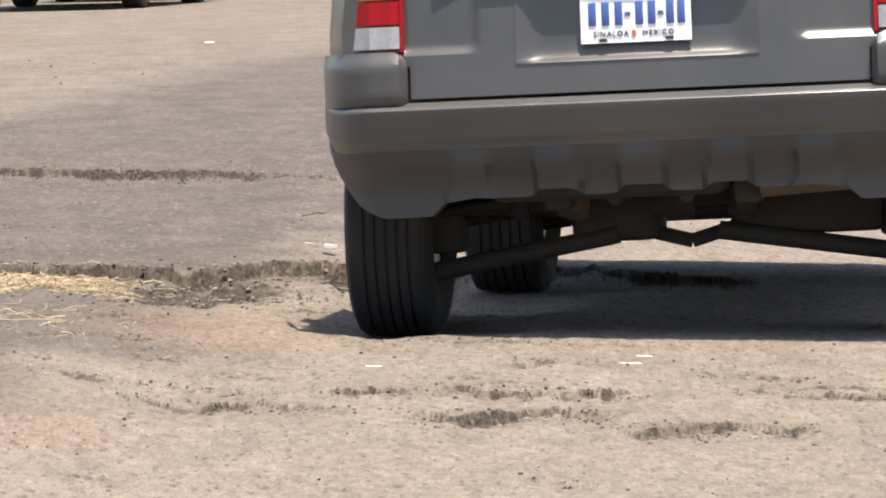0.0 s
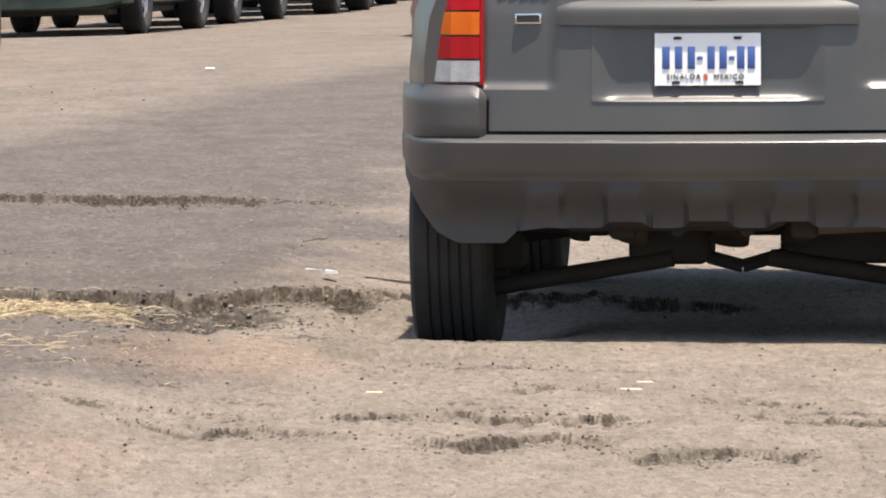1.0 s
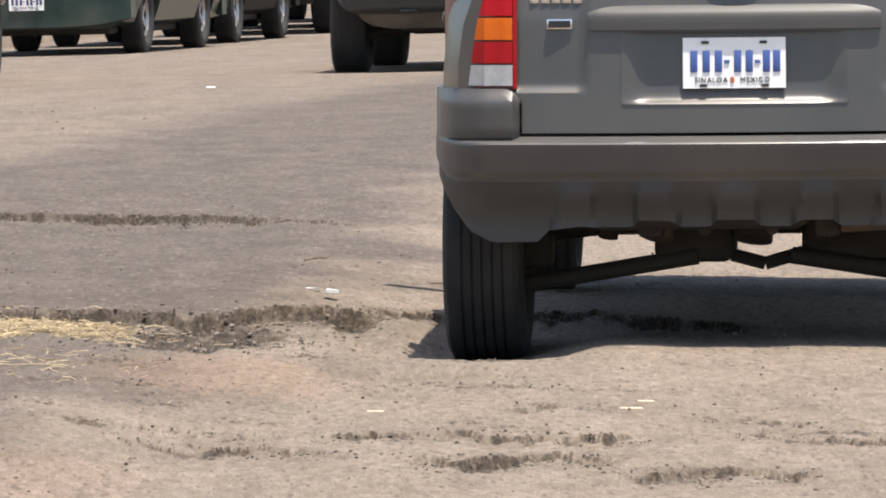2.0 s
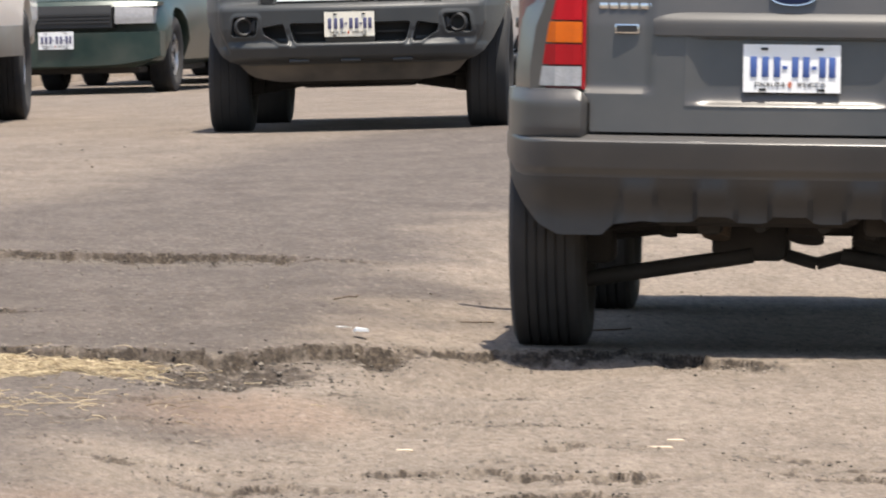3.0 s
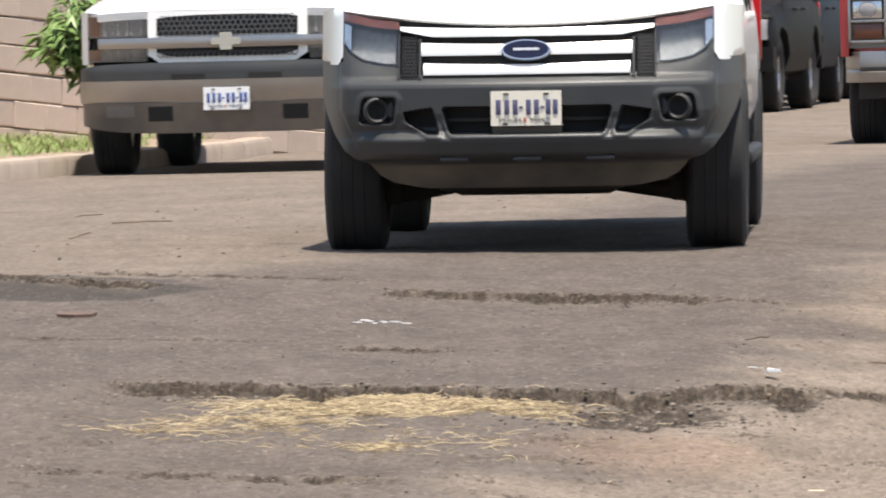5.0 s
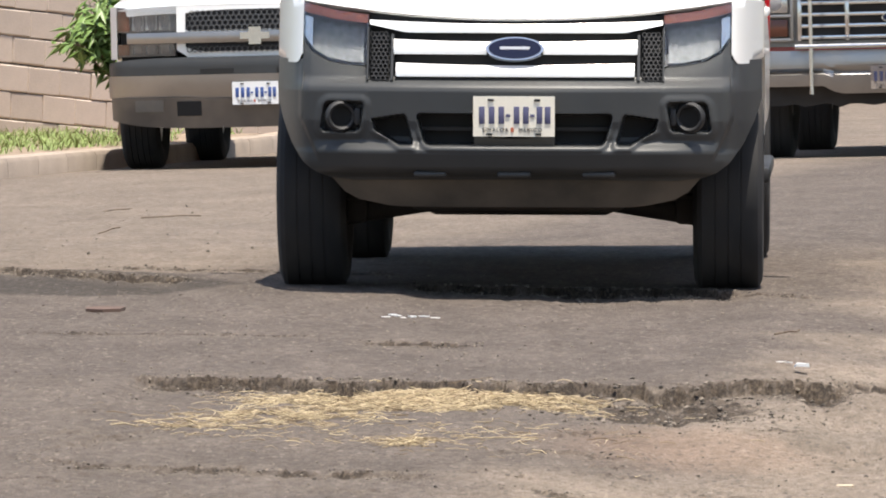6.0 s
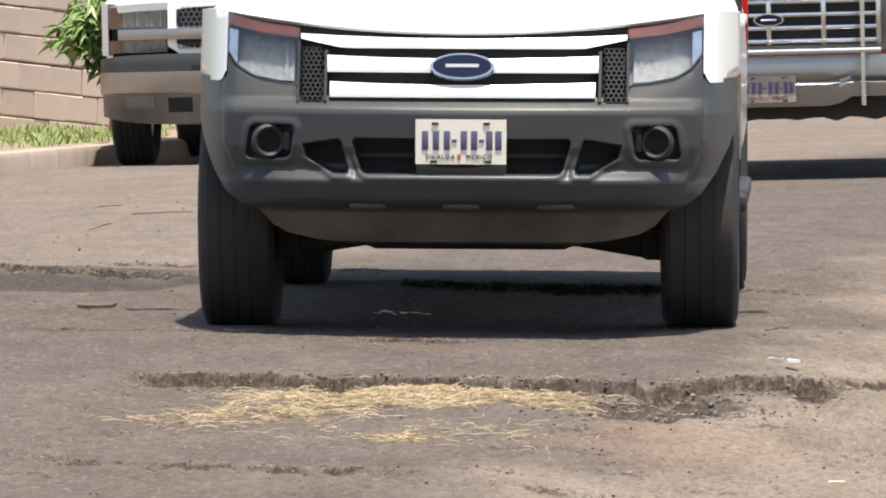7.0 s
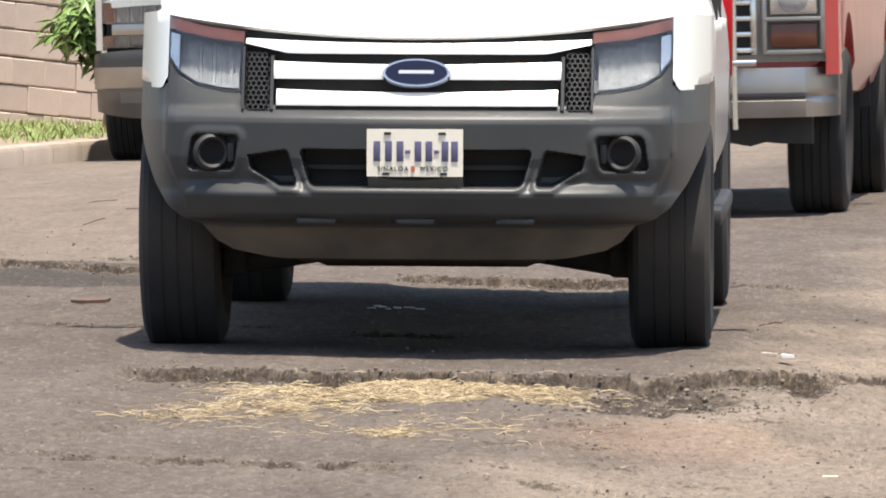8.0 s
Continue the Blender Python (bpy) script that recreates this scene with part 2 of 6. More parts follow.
def ground_shape(x, y):
    """Height of the street, the share of dark broken gravel with painted edge shade, and of greyish worn surface at
    each place.
    """
    z = np.array(base_z(x, y))
    dark, worn = np.zeros_like(z), np.zeros_like(z)
    for k, (x0, x1, y0, y1, drop, back) in enumerate(STEPS):
        here = (x > x0 - 0.1) & (x < x1 + 0.1) & (y < max(y0, y1) + 0.9) & (y > min(y0, y1) - 6 * back - 1)
        hx, hy = x[here], y[here]
        if not len(hx):
            continue
        near_side = max(y0, y1) < 26.5
        u = np.clip((hx - x0) / (x1 - x0), 0, 1)
        edge = y0 + (y1 - y0) * u + wander(hx, k) * (2.8 if near_side else 1.5)
        ends = smooth(x0 - 0.06, x0 + 0.10, hx) * smooth(x1 + 0.06, x1 - 0.10, hx)
        gaps = np.clip(0.62 + 1.5 * fbm(hx, hy * 0 + k, 0.16, 4, k + 11), 0.0 if k > 25 else 0.7 if near_side else 0.8, 1.15)
        near = edge - hy
        z[here] -= ends * gaps * drop * smooth(0.0, 0.022, near) * np.exp(-np.clip(near, 0, None) / back)
        ragged = fbm(hx, hy * 0.45, 0.09, 4, k + 21)
        band = (0.05 + 3.5 * drop) if near_side else (0.06 + 4.5 * drop) * np.clip(0.9 + 1.6 * fbm(hx, hy * 0 + k, 0.30, 3, k + 91), 0.25, 2.2)
        # dark crumbs below each edge; the band also paints the steep face's shade
        crumbs = smooth(-0.03, 0.01, near) * smooth(band, band * 0.25, near + (1.3 if near_side else 1.0) * ragged * band)
        crumbs = crumbs * np.clip(gaps * (1.0 + 0.9 * fbm(hx, hy * 0.3, 0.045, 3, k + 51)), 0, 1)
        dark[here] = np.maximum(dark[here], ends * crumbs * min(1.0, (0.42 if near_side else 0.62) + drop * 16))
        halo = smooth(-0.5, 0.1, near) * smooth(0.3 + 22 * drop, 0.0, near) * np.clip(0.55 + 1.3 * fbm(hx, hy * 0.4, 0.14, 4, k + 71), 0, 1)
        worn[here] = np.maximum(worn[here], ends * halo * min(1.0, 0.35 + 18 * drop))
    # the crater at the step and the rut in which the wheels of the grey vehicle run
    hole = np.exp(-(((x - 0.29 - 0.10 * (y - 27.5)) / 0.27) ** 2 + ((y - 27.5) / 0.85) ** 2) ** 1.3)
    z -= 0.045 * hole
    dark = np.maximum(dark, smooth(0.30, 0.80, hole + 0.35 * fbm(x, y * 0.5, 0.12, 4, 5)) * (0.92 + 0.5 * fbm(x, y * 0.5, 0.05, 3, 6)))
    # shallow scabs where the top layer has come off below the straw and by the rut
    scab = smooth(0.30, 0.52, fbm(x, y * 0.32, 0.16, 4, 81)) * np.exp(-(((x - 0.02) / 0.33) ** 2 + ((y - 25.6) / 0.9) ** 2) ** 2)
    scab = np.maximum(scab, 0.9 * np.exp(-(((x - 0.66) / 0.09) ** 2 + ((y - 26.15) / 0.32) ** 2) ** 2))
    z -= 0.006 * scab
    worn = np.maximum(worn, scab)
    z -= rut(x, y)
    grain = smooth(60, 38, y)
    z += grain * (0.003 * fbm(x, y * 0.6, 0.5, 3, 31) + 0.0022 * fbm(x, y, 0.11, 3, 32) + 0.0030 * fbm(x, y, 0.035, 2, 33) * (1 + 2 * dark))
    z += np.clip(dark, 0, 1) * (0.012 * fbm(x, y, 0.055, 3, 34) + 0.016 * fbm(x, y * 0.8, 0.024, 2, 35))
    z += smooth(27.0, 24.5, y) * (0.0030 * fbm(x, y * 0.8, 0.022, 2, 36) + 0.007 * fbm(x * 0.5, y, 0.55, 3, 37))
    return z, np.clip(dark, 0, 1.1), worn


def rut(x, y):
    hole = 0.075 * np.exp(-(((x - 1.06) / 0.32) ** 2 + ((y - 27.4) / 0.8) ** 2) ** 2)
    hole = hole + 0.042 * np.exp(-(((x - 1.28) / 0.34) ** 2 + ((y - 28.35) / 0.62) ** 2) ** 2) * smooth(29.10, 28.88, y)
    return hole + 0.045 * np.exp(-(((x - 0.85) / 0.30) ** 2 + ((y - 25.7) / 0.35) ** 2) ** 2)


def ground_mesh():
    xs = np.unique(np.concatenate([np.linspace(-900, -20, 12), np.linspace(-20, -2.3, 60), np.arange(-2.3, 2.6, 0.0105), np.linspace(2.6, 24, 50), np.linspace(24, 900, 12)]))
    ys = np.unique(np.concatenate([np.linspace(-600, 0, 8), np.linspace(0, 19.1, 19), np.arange(19.2, 25.0, 0.016), np.arange(25.0, 37.5, 0.023), np.arange(37.5, 60, 0.2), np.linspace(60, 130, 90), np.linspace(130, 2500, 20)]))
    px, py = np.meshgrid(xs, ys)
    pz, dark, worn = ground_shape(px, py)
    # bare dust lies on the near side, along the kerb and on the other lane; clean asphalt between
    n1, n2 = fbm(px, py, 1.6, 4, 41), fbm(px, py * 0.5, 0.5, 4, 42)
    clean = smooth(27.9, 28.35, py + 0.25 * n2) * smooth(1.02, 0.18, px - 0.10 * (py - 28) + 0.5 * n1 + 0.3 * n2)
    lane = smooth(-0.42, 0.42, px + 1.02 - 0.138 * (py - 37.8) + 0.35 * n1 + 0.12 * n2)
    clean = clean * np.maximum(0.42 + 0.58 * lane, smooth(37.2, 35.8, py + 0.6 * n2))
    clean = np.maximum(clean, 0.88 * smooth(23.2, 24.6, py) * smooth(37.2, 35.8, py + 0.6 * n2) * smooth(0.65, 0.0, px + 0.3 * n1))
    clean = np.maximum(clean, 0.92 * smooth(20.6, 22.2, py) * smooth(37.2, 35.8, py + 0.6 * n2) * smooth(-0.05, -0.55, px + 0.3 * n1))
    clean = np.maximum(clean, 0.22 * smooth(40, 60, py) * smooth(7, 1.5, np.abs(px - crown(py) + 2.0)))
    dust = np.clip(1 - clean + 0.35 * n2 * (1 - clean), 0, 1)
    patch = smooth(0.1, 0.4, 1.1 - ((px + 2.05) / 0.82) ** 2 - ((py - 35.3) / 1.25) ** 2 + 0.5 * n2) * 0.9
    red = smooth(1.0, 0.3, np.hypot((px - 0.32) / 0.55, (py - 25.4) / 1.4)) + smooth(1.0, 0.3, np.hypot((px + 0.15) / 0.35, (py - 21.2) / 1.2)) * 0.7
    nx, ny = len(xs), len(ys)
    co = np.stack([px, py, pz], -1).reshape(-1, 3)
    i = np.arange(nx * ny).reshape(ny, nx)
    quads = np.stack([i[:-1, :-1], i[:-1, 1:], i[1:, 1:], i[1:, :-1]], -1).reshape(-1, 4)
    me = bpy.data.meshes.new("ground")
    me.vertices.add(len(co))
    me.vertices.foreach_set("co", co.ravel())
    me.loops.add(quads.size)
    me.loops.foreach_set("vertex_index", quads.ravel())
    me.polygons.add(len(quads))
    me.polygons.foreach_set("loop_start", np.arange(0, quads.size, 4))
    me.update(calc_edges=True)
    me.shade_smooth()
    for name, values in (("dust", dust), ("gravel", dark), ("worn", worn), ("patch", patch), ("red_soil", np.clip(red, 0, 1))):
        me.attributes.new(name, "FLOAT", "POINT").data.foreach_set("value", values.ravel().astype(np.float32))
    return me


def ground_material():
    m = bpy.data.materials.new("dusty_asphalt")
    m.use_nodes = True
    nt = m.node_tree
    b = nt.nodes["Principled BSDF"]
    b.inputs["Roughness"].default_value, b.inputs["Specular IOR Level"].default_value = 0.92, 0.25
    tc = nt.nodes.new("ShaderNodeTexCoord")

    def noise_node(scale, detail=6, rough=0.6, stretch=1.0):
        n = nt.nodes.new("ShaderNodeTexNoise")
        n.inputs["Scale"].default_value, n.inputs["Detail"].default_value, n.inputs["Roughness"].default_value = scale, detail, rough
        mp = nt.nodes.new("ShaderNodeMapping")
        mp.inputs["Scale"].default_value = (1, stretch, 1)
        nt.links.new(tc.outputs["Object"], mp.inputs["Vector"])
        nt.links.new(mp.outputs[0], n.inputs["Vector"])
        return n.outputs["Fac"]

    def attr(name):
        n = nt.nodes.new("ShaderNodeAttribute")
        n.attribute_name = name
        return n.outputs["Fac"]

    def mix(fac, a, bb, mode="MIX"):
        n = nt.nodes.new("ShaderNodeMix")
        n.data_type, n.blend_type = "RGBA", mode
        for key, v in (("Factor", fac), ("A", a), ("B", bb)):
            if isinstance(v, tuple):
                n.inputs[key].default_value = (*v, 1)
            elif isinstance(v, float):
                n.inputs[key].default_value = v
            else:
                nt.links.new(v, n.inputs[key])
        return n.outputs["Result"]

    def span_map(v, a, c, lo=0.0, hi=1.0):
        n = nt.nodes.new("ShaderNodeMapRange")
        n.inputs["From Min"].default_value, n.inputs["From Max"].default_value = a, c
        n.inputs["To Min"].default_value, n.inputs["To Max"].default_value = lo, hi
        nt.links.new(v, n.inputs["Value"])
        return n.outputs[0]

    big, mid, fine, grit = noise_node(0.5, 5, 0.6, 0.6), noise_node(3.0, 6, 0.65, 0.35), noise_node(30, 6, 0.75, 0.25), noise_node(170, 4, 0.85, 0.13)
    asphalt = mix(span_map(mid, 0.35, 0.65), (0.104, 0.086, 0.075), (0.146, 0.121, 0.106))
    dusty = mix(span_map(mid, 0.3, 0.7), (0.214, 0.173, 0.138), (0.298, 0.244, 0.198))
    dusty = mix(span_map(big, 0.35, 0.65, 0, 0.5), dusty, (0.218, 0.182, 0.148))
    base = mix(attr("dust"), asphalt, dusty)
    base = mix(span_map(attr("red_soil"), 0, 1, 0, 0.28), base, (0.30, 0.185, 0.125))
    base = mix(attr("patch"), base, (0.056, 0.047, 0.040))
    streak = noise_node(9, 7, 0.7, 0.12)
    worn_tone = mix(span_map(streak, 0.36, 0.64), (0.105, 0.086, 0.068), (0.215, 0.178, 0.143))
    base = mix(span_map(attr("worn"), 0, 1, 0, 0.8), base, worn_tone)
    base = mix(span_map(streak, 0.46, 0.70, 0.0, 0.5), base, mix(1.0, base, (0.72, 0.71, 0.69), "MULTIPLY"))
    chips = noise_node(62, 3, 0.8, 0.45)
    # tone of broken gravel, dark enough to carry the edges' shade too
    broken = mix(span_map(chips, 0.40, 0.66), (0.022, 0.017, 0.013), (0.108, 0.083, 0.063))
    crumble = nt.nodes.new("ShaderNodeMath")
    crumble.operation = "MULTIPLY_ADD"
    crumble.inputs[1].default_value = 1.1
    nt.links.new(fine, crumble.inputs[0])
    nt.links.new(attr("gravel"), crumble.inputs[2])
    base = mix(span_map(crumble.outputs[0], 0.82, 1.20, 0.0, 0.88), base, broken)
    base = mix(span_map(grit, 0.44, 0.60, 0.0, 1.0), base, mix(1.0, base, (1.32, 1.31, 1.28), "MULTIPLY"))
    base = mix(span_map(fine, 0.36, 0.62, 0.05, 1.0), base, mix(1.0, base, (0.66, 0.64, 0.62), "MULTIPLY"))
    # pale and dark stones in the surface
    v = nt.nodes.new("ShaderNodeTexVoronoi")
    v.inputs["Scale"].default_value = 95
    vm = nt.nodes.new("ShaderNodeMapping")
    vm.inputs["Scale"].default_value = (1, 0.22, 1)
    nt.links.new(tc.outputs["Object"], vm.inputs["Vector"])
    nt.links.new(vm.outputs[0], v.inputs["Vector"])
    pick = nt.nodes.new("ShaderNodeSeparateColor")
    nt.links.new(v.outputs["Color"], pick.inputs[0])
    base = mix(span_map(pick.outputs[0], 0.93, 0.98, 0, 0.22), base, (0.40, 0.34, 0.285))
    base = mix(span_map(pick.outputs[1], 0.89, 0.97, 0, 0.55), base, (0.075, 0.062, 0.052))
    nt.links.new(base, b.inputs["Base Color"])
    bump = nt.nodes.new("ShaderNodeBump")
    bump.inputs["Strength"].default_value, bump.inputs["Distance"].default_value = 1.0, 0.018
    add = nt.nodes.new("ShaderNodeMath")
    add.operation = "ADD"
    nt.links.new(fine, add.inputs[0])
    nt.links.new(span_map(grit, 0, 1, 0, 0.35), add.inputs[1])
    nt.links.new(add.outputs[0], bump.inputs["Height"])
    nt.links.new(bump.outputs[0], b.inputs["Normal"])
    return m


ground_me = ground_mesh()
ground = tagged(new("ground", ground_me), "broken sunlit asphalt street with dust and potholes", "street", kind="structure")
ground_me.materials.append(ground_material())


def on_ground(x, y):
    return float(ground_shape(np.array([float(x)]), np.array([float(y)]))[0][0])
# ---- vehicles: forward is +y, the ground under the axles' middle is the origin ----
def tyre_mesh(radius, width, grooves=4, groove=0.006):
    """A tyre turned about the x axis, with grooves round its tread."""
    w = width / 2
    prof = [(-w * 0.72, radius * 0.60), (-w * 0.95, radius * 0.70), (-w, radius * 0.80), (-w * 0.97, radius * 0.90), (-w * 0.86, radius * 0.975), (-w * 0.76, radius * 0.992)]
    lands = grooves + 1
    a0, a1 = -w * 0.74, w * 0.74
    for k in range(lands):
        s, e = a0 + (a1 - a0) * k / lands, a0 + (a1 - a0) * (k + 1) / lands
        if k:
            prof += [(s + 0.004, radius - groove), (s + 0.0045, radius)]
        prof.append((e - 0.0045 if k < lands - 1 else e, radius))
        if k < lands - 1:
            prof.append((e - 0.004, radius - groove))
    prof += [(x * -1, r) for x, r in reversed(prof[:6])]
    bm = bmesh.new()
    n = 56
    rings = [[bm.verts.new((x, r * math.cos(a), r * math.sin(a))) for x, r in prof] for a in (2 * math.pi * i / n for i in range(n))]
    for i in range(n):
        a, b = rings[i], rings[(i + 1) % n]
        for k in range(len(prof) - 1):
            bm.faces.new((a[k], b[k], b[k + 1], a[k + 1]))
        bm.faces.new((a[-1], b[-1], b[0], a[0]))
    return mesh_of(bm, "tyre", 30)


def rim_mesh(radius, width, side):
    """A spoked rim; side is +1 where its face looks to +x."""
    bm = bmesh.new()
    r, f = radius * 0.61, width * 0.36
    tube(bm, (-f, 0, 0), (f * 0.4, 0, 0), r * 0.98, n=32)
    tube(bm, (f * 0.4, 0, 0), (f * 0.75, 0, 0), r * 0.26, r * 0.2, n=18)
    for k in range(6):
        m = Matrix.Rotation(k * math.pi / 3, 4, "X")
        made = box(bm, f * 0.42, f * 0.72, -r * 0.12, r * 0.12, r * 0.15, r * 0.93)
        bmesh.ops.transform(bm, matrix=m, verts=made)
    bmesh.ops.create_cone(bm, cap_ends=False, segments=40, radius1=r, radius2=r * 0.93, depth=f * 0.5, matrix=Matrix.Translation((f * 0.75, 0, 0)) @ Matrix.Rotation(math.pi / 2, 4, "Y"))
    if side < 0:
        for v in bm.verts:
            v.co.x *= -1
    return mesh_of(bm, "rim", 40)


def add_wheels(car, axles, track, radius, width, rim=None, grooves=4, groove=0.006, drop=0.0):
    """Four wheels, each with its rim, as parts of the car."""
    made = []
    tyre = tyre_mesh(radius, width, grooves, groove)
    tyre.materials.append(tyre_mat)
    rims = {s: rim_mesh(radius, width, s) for s in (-1, 1)}
    for me in rims.values():
        me.materials.append(rim or rim_mat)
    for y in axles:
        for side in (-1, 1):
            w = new("wheel", tyre)
            w.parent = car
            w.location = (side * track / 2, y, radius - drop)
            r = new("rim", rims[side])
            r.parent = w
            tagged(r, "spoked alloy rim")
            made.append(w)
    car["tyre_radius"] = radius
    return made


def number_plate(car, y, z, facing, mat, ink, tilt=0.0, x=0.0):
    """A plate 30 by 15 cm at y, facing +1 forwards or -1 backwards, with bars in place of its number."""
    bm = bmesh.new()
    box(bm, -0.15, 0.15, -0.003, 0.003, -0.074, 0.074, 0.0)
    plate = part("number_plate", bm, mat, car, "white number plate with blue characters" if ink is ink_mat else "yellowed number plate with faded characters")
    plate.matrix_basis = pose(x, y, z, tilt, 0, 180 if facing > 0 else 0)
    for k, cx in enumerate((-0.118, -0.082, -0.046, -0.020, 0.010, 0.044, 0.070, 0.094, 0.124)):
        bm = bmesh.new()
        if k in (3, 6):
            box(bm, cx - 0.010, cx + 0.006, -0.006, -0.0035, -0.002, 0.008)
        else:
            box(bm, cx - 0.0105, cx + 0.0105, -0.006, -0.0035, -0.027, 0.036, 0.001)
        part("character", bm, ink, plate, "plain printed bar")
    for cx, word in ((-0.068, "SINALOA"), (0.060, "MEXICO")):
        text = bpy.data.curves.new("word", "FONT")
        text.body, text.size, text.align_x, text.align_y, text.extrude = word, 0.021, "CENTER", "CENTER", 0.001
        text.space_character = 1.15
        tmp = new("word", text)
        bpy.context.view_layer.update()
        me = bpy.data.meshes.new_from_object(tmp.evaluated_get(bpy.context.evaluated_depsgraph_get()))
        bpy.data.objects.remove(tmp)
        me.materials.clear()
        me.materials.append(black_ink_mat)
        w = new("lettering", me)
        w.parent = plate
        w.matrix_basis = pose(cx, -0.0045, -0.050, 90, 0, 0)
    bm = bmesh.new()
    bmesh.ops.create_cone(bm, cap_ends=True, segments=10, radius1=0.008, radius2=0.008, depth=0.003, matrix=pose(-0.006, -0.004, -0.050, 90) @ Matrix.Diagonal((0.8, 1.3, 1, 1)))
    part("crest", bm, crest_mat, plate)
    for bx, bz in ((-0.085, 0.060), (0.085, 0.060), (-0.09, -0.066), (0.09, -0.066)):
        bm = bmesh.new()
        box(bm, bx - 0.011, bx + 0.011, -0.007, -0.003, bz - 0.004, bz + 0.004, 0.0)
        part("bolt", bm, black_ink_mat, plate)
    return plate


def section(wb, wm, ws, wt, zb, zm, zs, zt):
    return [(0, zb), (wb * 0.8, zb), (wb, zb + 0.05), (wm, zm), (wm, (zm * 0.5 + zs * 0.5)), (ws, zs), (wt, zt - 0.03), (wt * 0.85, zt), (0, zt + 0.015)]


def plain_vehicle(name, label, category, paint, style, wb=2.7, front=0.9, rear=1.0, width=1.74, hood=0.95, belt=1.0, roof=1.45, clear=0.25, tyre=0.32, tyre_w=0.20, track=1.5, bumper=None, plate=None, rim=None, group="parked vehicles"):
    """A parked or far vehicle with body, cabin, windows, lamps, bumpers, grille and wheels."""
    car = thing(name, label, category, group)
    f, r, w = wb / 2 + front, -wb / 2 - rear, width / 2
    bm = bmesh.new()
    mid = clear + 0.22
    st = []
    for y, k in ((r, 0.86), (r + 0.12, 0.96), (-wb / 2, 1.0), (0, 1.0), (wb / 2 - 0.4, 1.0)):
        top = belt if style != "sedan" else belt - 0.02
        st.append((y, section(w * k * 0.93, w * k, w * k * 0.97, w * k * 0.93, clear + (0.1 if y == r else 0), mid, top - 0.12, top)))
    for y, k, h in ((wb / 2 - 0.3, 1.0, hood + 0.04), (wb / 2 + 0.3, 0.98, hood), (f - 0.34, 0.96, hood - 0.04), (f - 0.24, 0.92, hood - 0.08)):
        st.append((y, section(w * k * 0.93, w * k, w * k * 0.96, w * k * 0.90, clear + (0.08 if y > f - 0.1 else 0), mid, h - 0.13, h)))
    loft(bm, st)
    body = part("body", bm, paint, car)
    cut_arches(body, [(wb / 2, tyre), (-wb / 2, tyre)], tyre + 0.075, w)
    c0, c1, c2, c3 = {"sedan": (-wb / 2 - 0.35, -wb / 2 + 0.35, 0.35, wb / 2 - 0.35), "suv": (r + 0.05, r + 0.3, 0.30, wb / 2 - 0.45),
                      "pickup": (-0.75, -0.55, 0.35, wb / 2 - 0.45)}[style]
    bm = bmesh.new()
    b0 = belt - 0.06
    loft(bm, [(y, [(0, b0), (w * 0.9, b0), (w * 0.93, b0 + 0.05), (tw, tz - 0.07), (tw - 0.09, tz), (0, tz + 0.02)]) for y, tw, tz in
              ((c0, w * 0.9, belt + 0.03), (c1, w * 0.74, roof - 0.02), (c2, w * 0.74, roof), (c3, w * 0.88, belt + 0.03))])
    part("cabin", bm, paint, car)
    bm = bmesh.new()
    for side in (-1, 1):
        for y0, y1 in ((c1 + 0.08, (c1 + c2) / 2 - 0.04), ((c1 + c2) / 2 + 0.04, c2 + 0.1)):
            vs = [bm.verts.new((side * x, y, z)) for x, y, z in ((w * 0.935, y0, belt + 0.04), (w * 0.935, y1 + 0.2, belt + 0.04), (w * 0.775, y1, roof - 0.10), (w * 0.775, y0 + 0.06, roof - 0.10))]
            back = [bm.verts.new(v.co - Vector((side * 0.03, 0, 0))) for v in vs]
            bm.faces.new(vs), bm.faces.new(back[::-1])
            for k in range(4):
                bm.faces.new((vs[k], vs[(k + 1) % 4], back[(k + 1) % 4], back[k]))
    part("side_window", bm, window_mat, car)
    for nm, ya, yb in (("windscreen", c3, c2), ("rear_window", c0, c1)):
        bm = bmesh.new()
        s = 1 if ya > yb else -1
        n = Vector((0, roof - belt, abs(ya - yb))).normalized() * 0.012
        vs = [bm.verts.new((x, y + s * n.y, z + n.z)) for x, y, z in ((-w * 0.80, ya + (yb - ya) * 0.12, belt + 0.08), (w * 0.80, ya + (yb - ya) * 0.12, belt + 0.08), (w * 0.66, yb - (yb - ya) * 0.1, roof - 0.05), (-w * 0.66, yb - (yb - ya) * 0.1, roof - 0.05))]
        low = [bm.verts.new(v.co - Vector((0, s * n.y * 2, n.z * 2))) for v in vs]
        bm.faces.new(vs), bm.faces.new(low[::-1])
        for k in range(4):
            bm.faces.new((vs[k], vs[(k + 1) % 4], low[(k + 1) % 4], low[k]))
        part(nm, bm, window_mat, car)
    if style == "pickup":
        bm = bmesh.new()
        box(bm, -w * 0.8, w * 0.8, r + 0.1, c0 - 0.08, belt - 0.02, belt + 0.006, 0.004)
        part("bed_floor", bm, black_mat, car)
    bow = lambda x: f - 0.10 * (abs(x) / w) ** 2.5 * 1.6
    bm = bmesh.new()
    sheet(bm, span(-w * 0.97, w * 0.97, 14), lambda x: clear + 0.02 + 0.08 * (abs(x) / w) ** 4, lambda x: clear + 0.30, lambda x, z: bow(x) + 0.06, 0.22, 4)
    part("front_bumper", bm, bumper or paint, car)
    bm = bmesh.new()
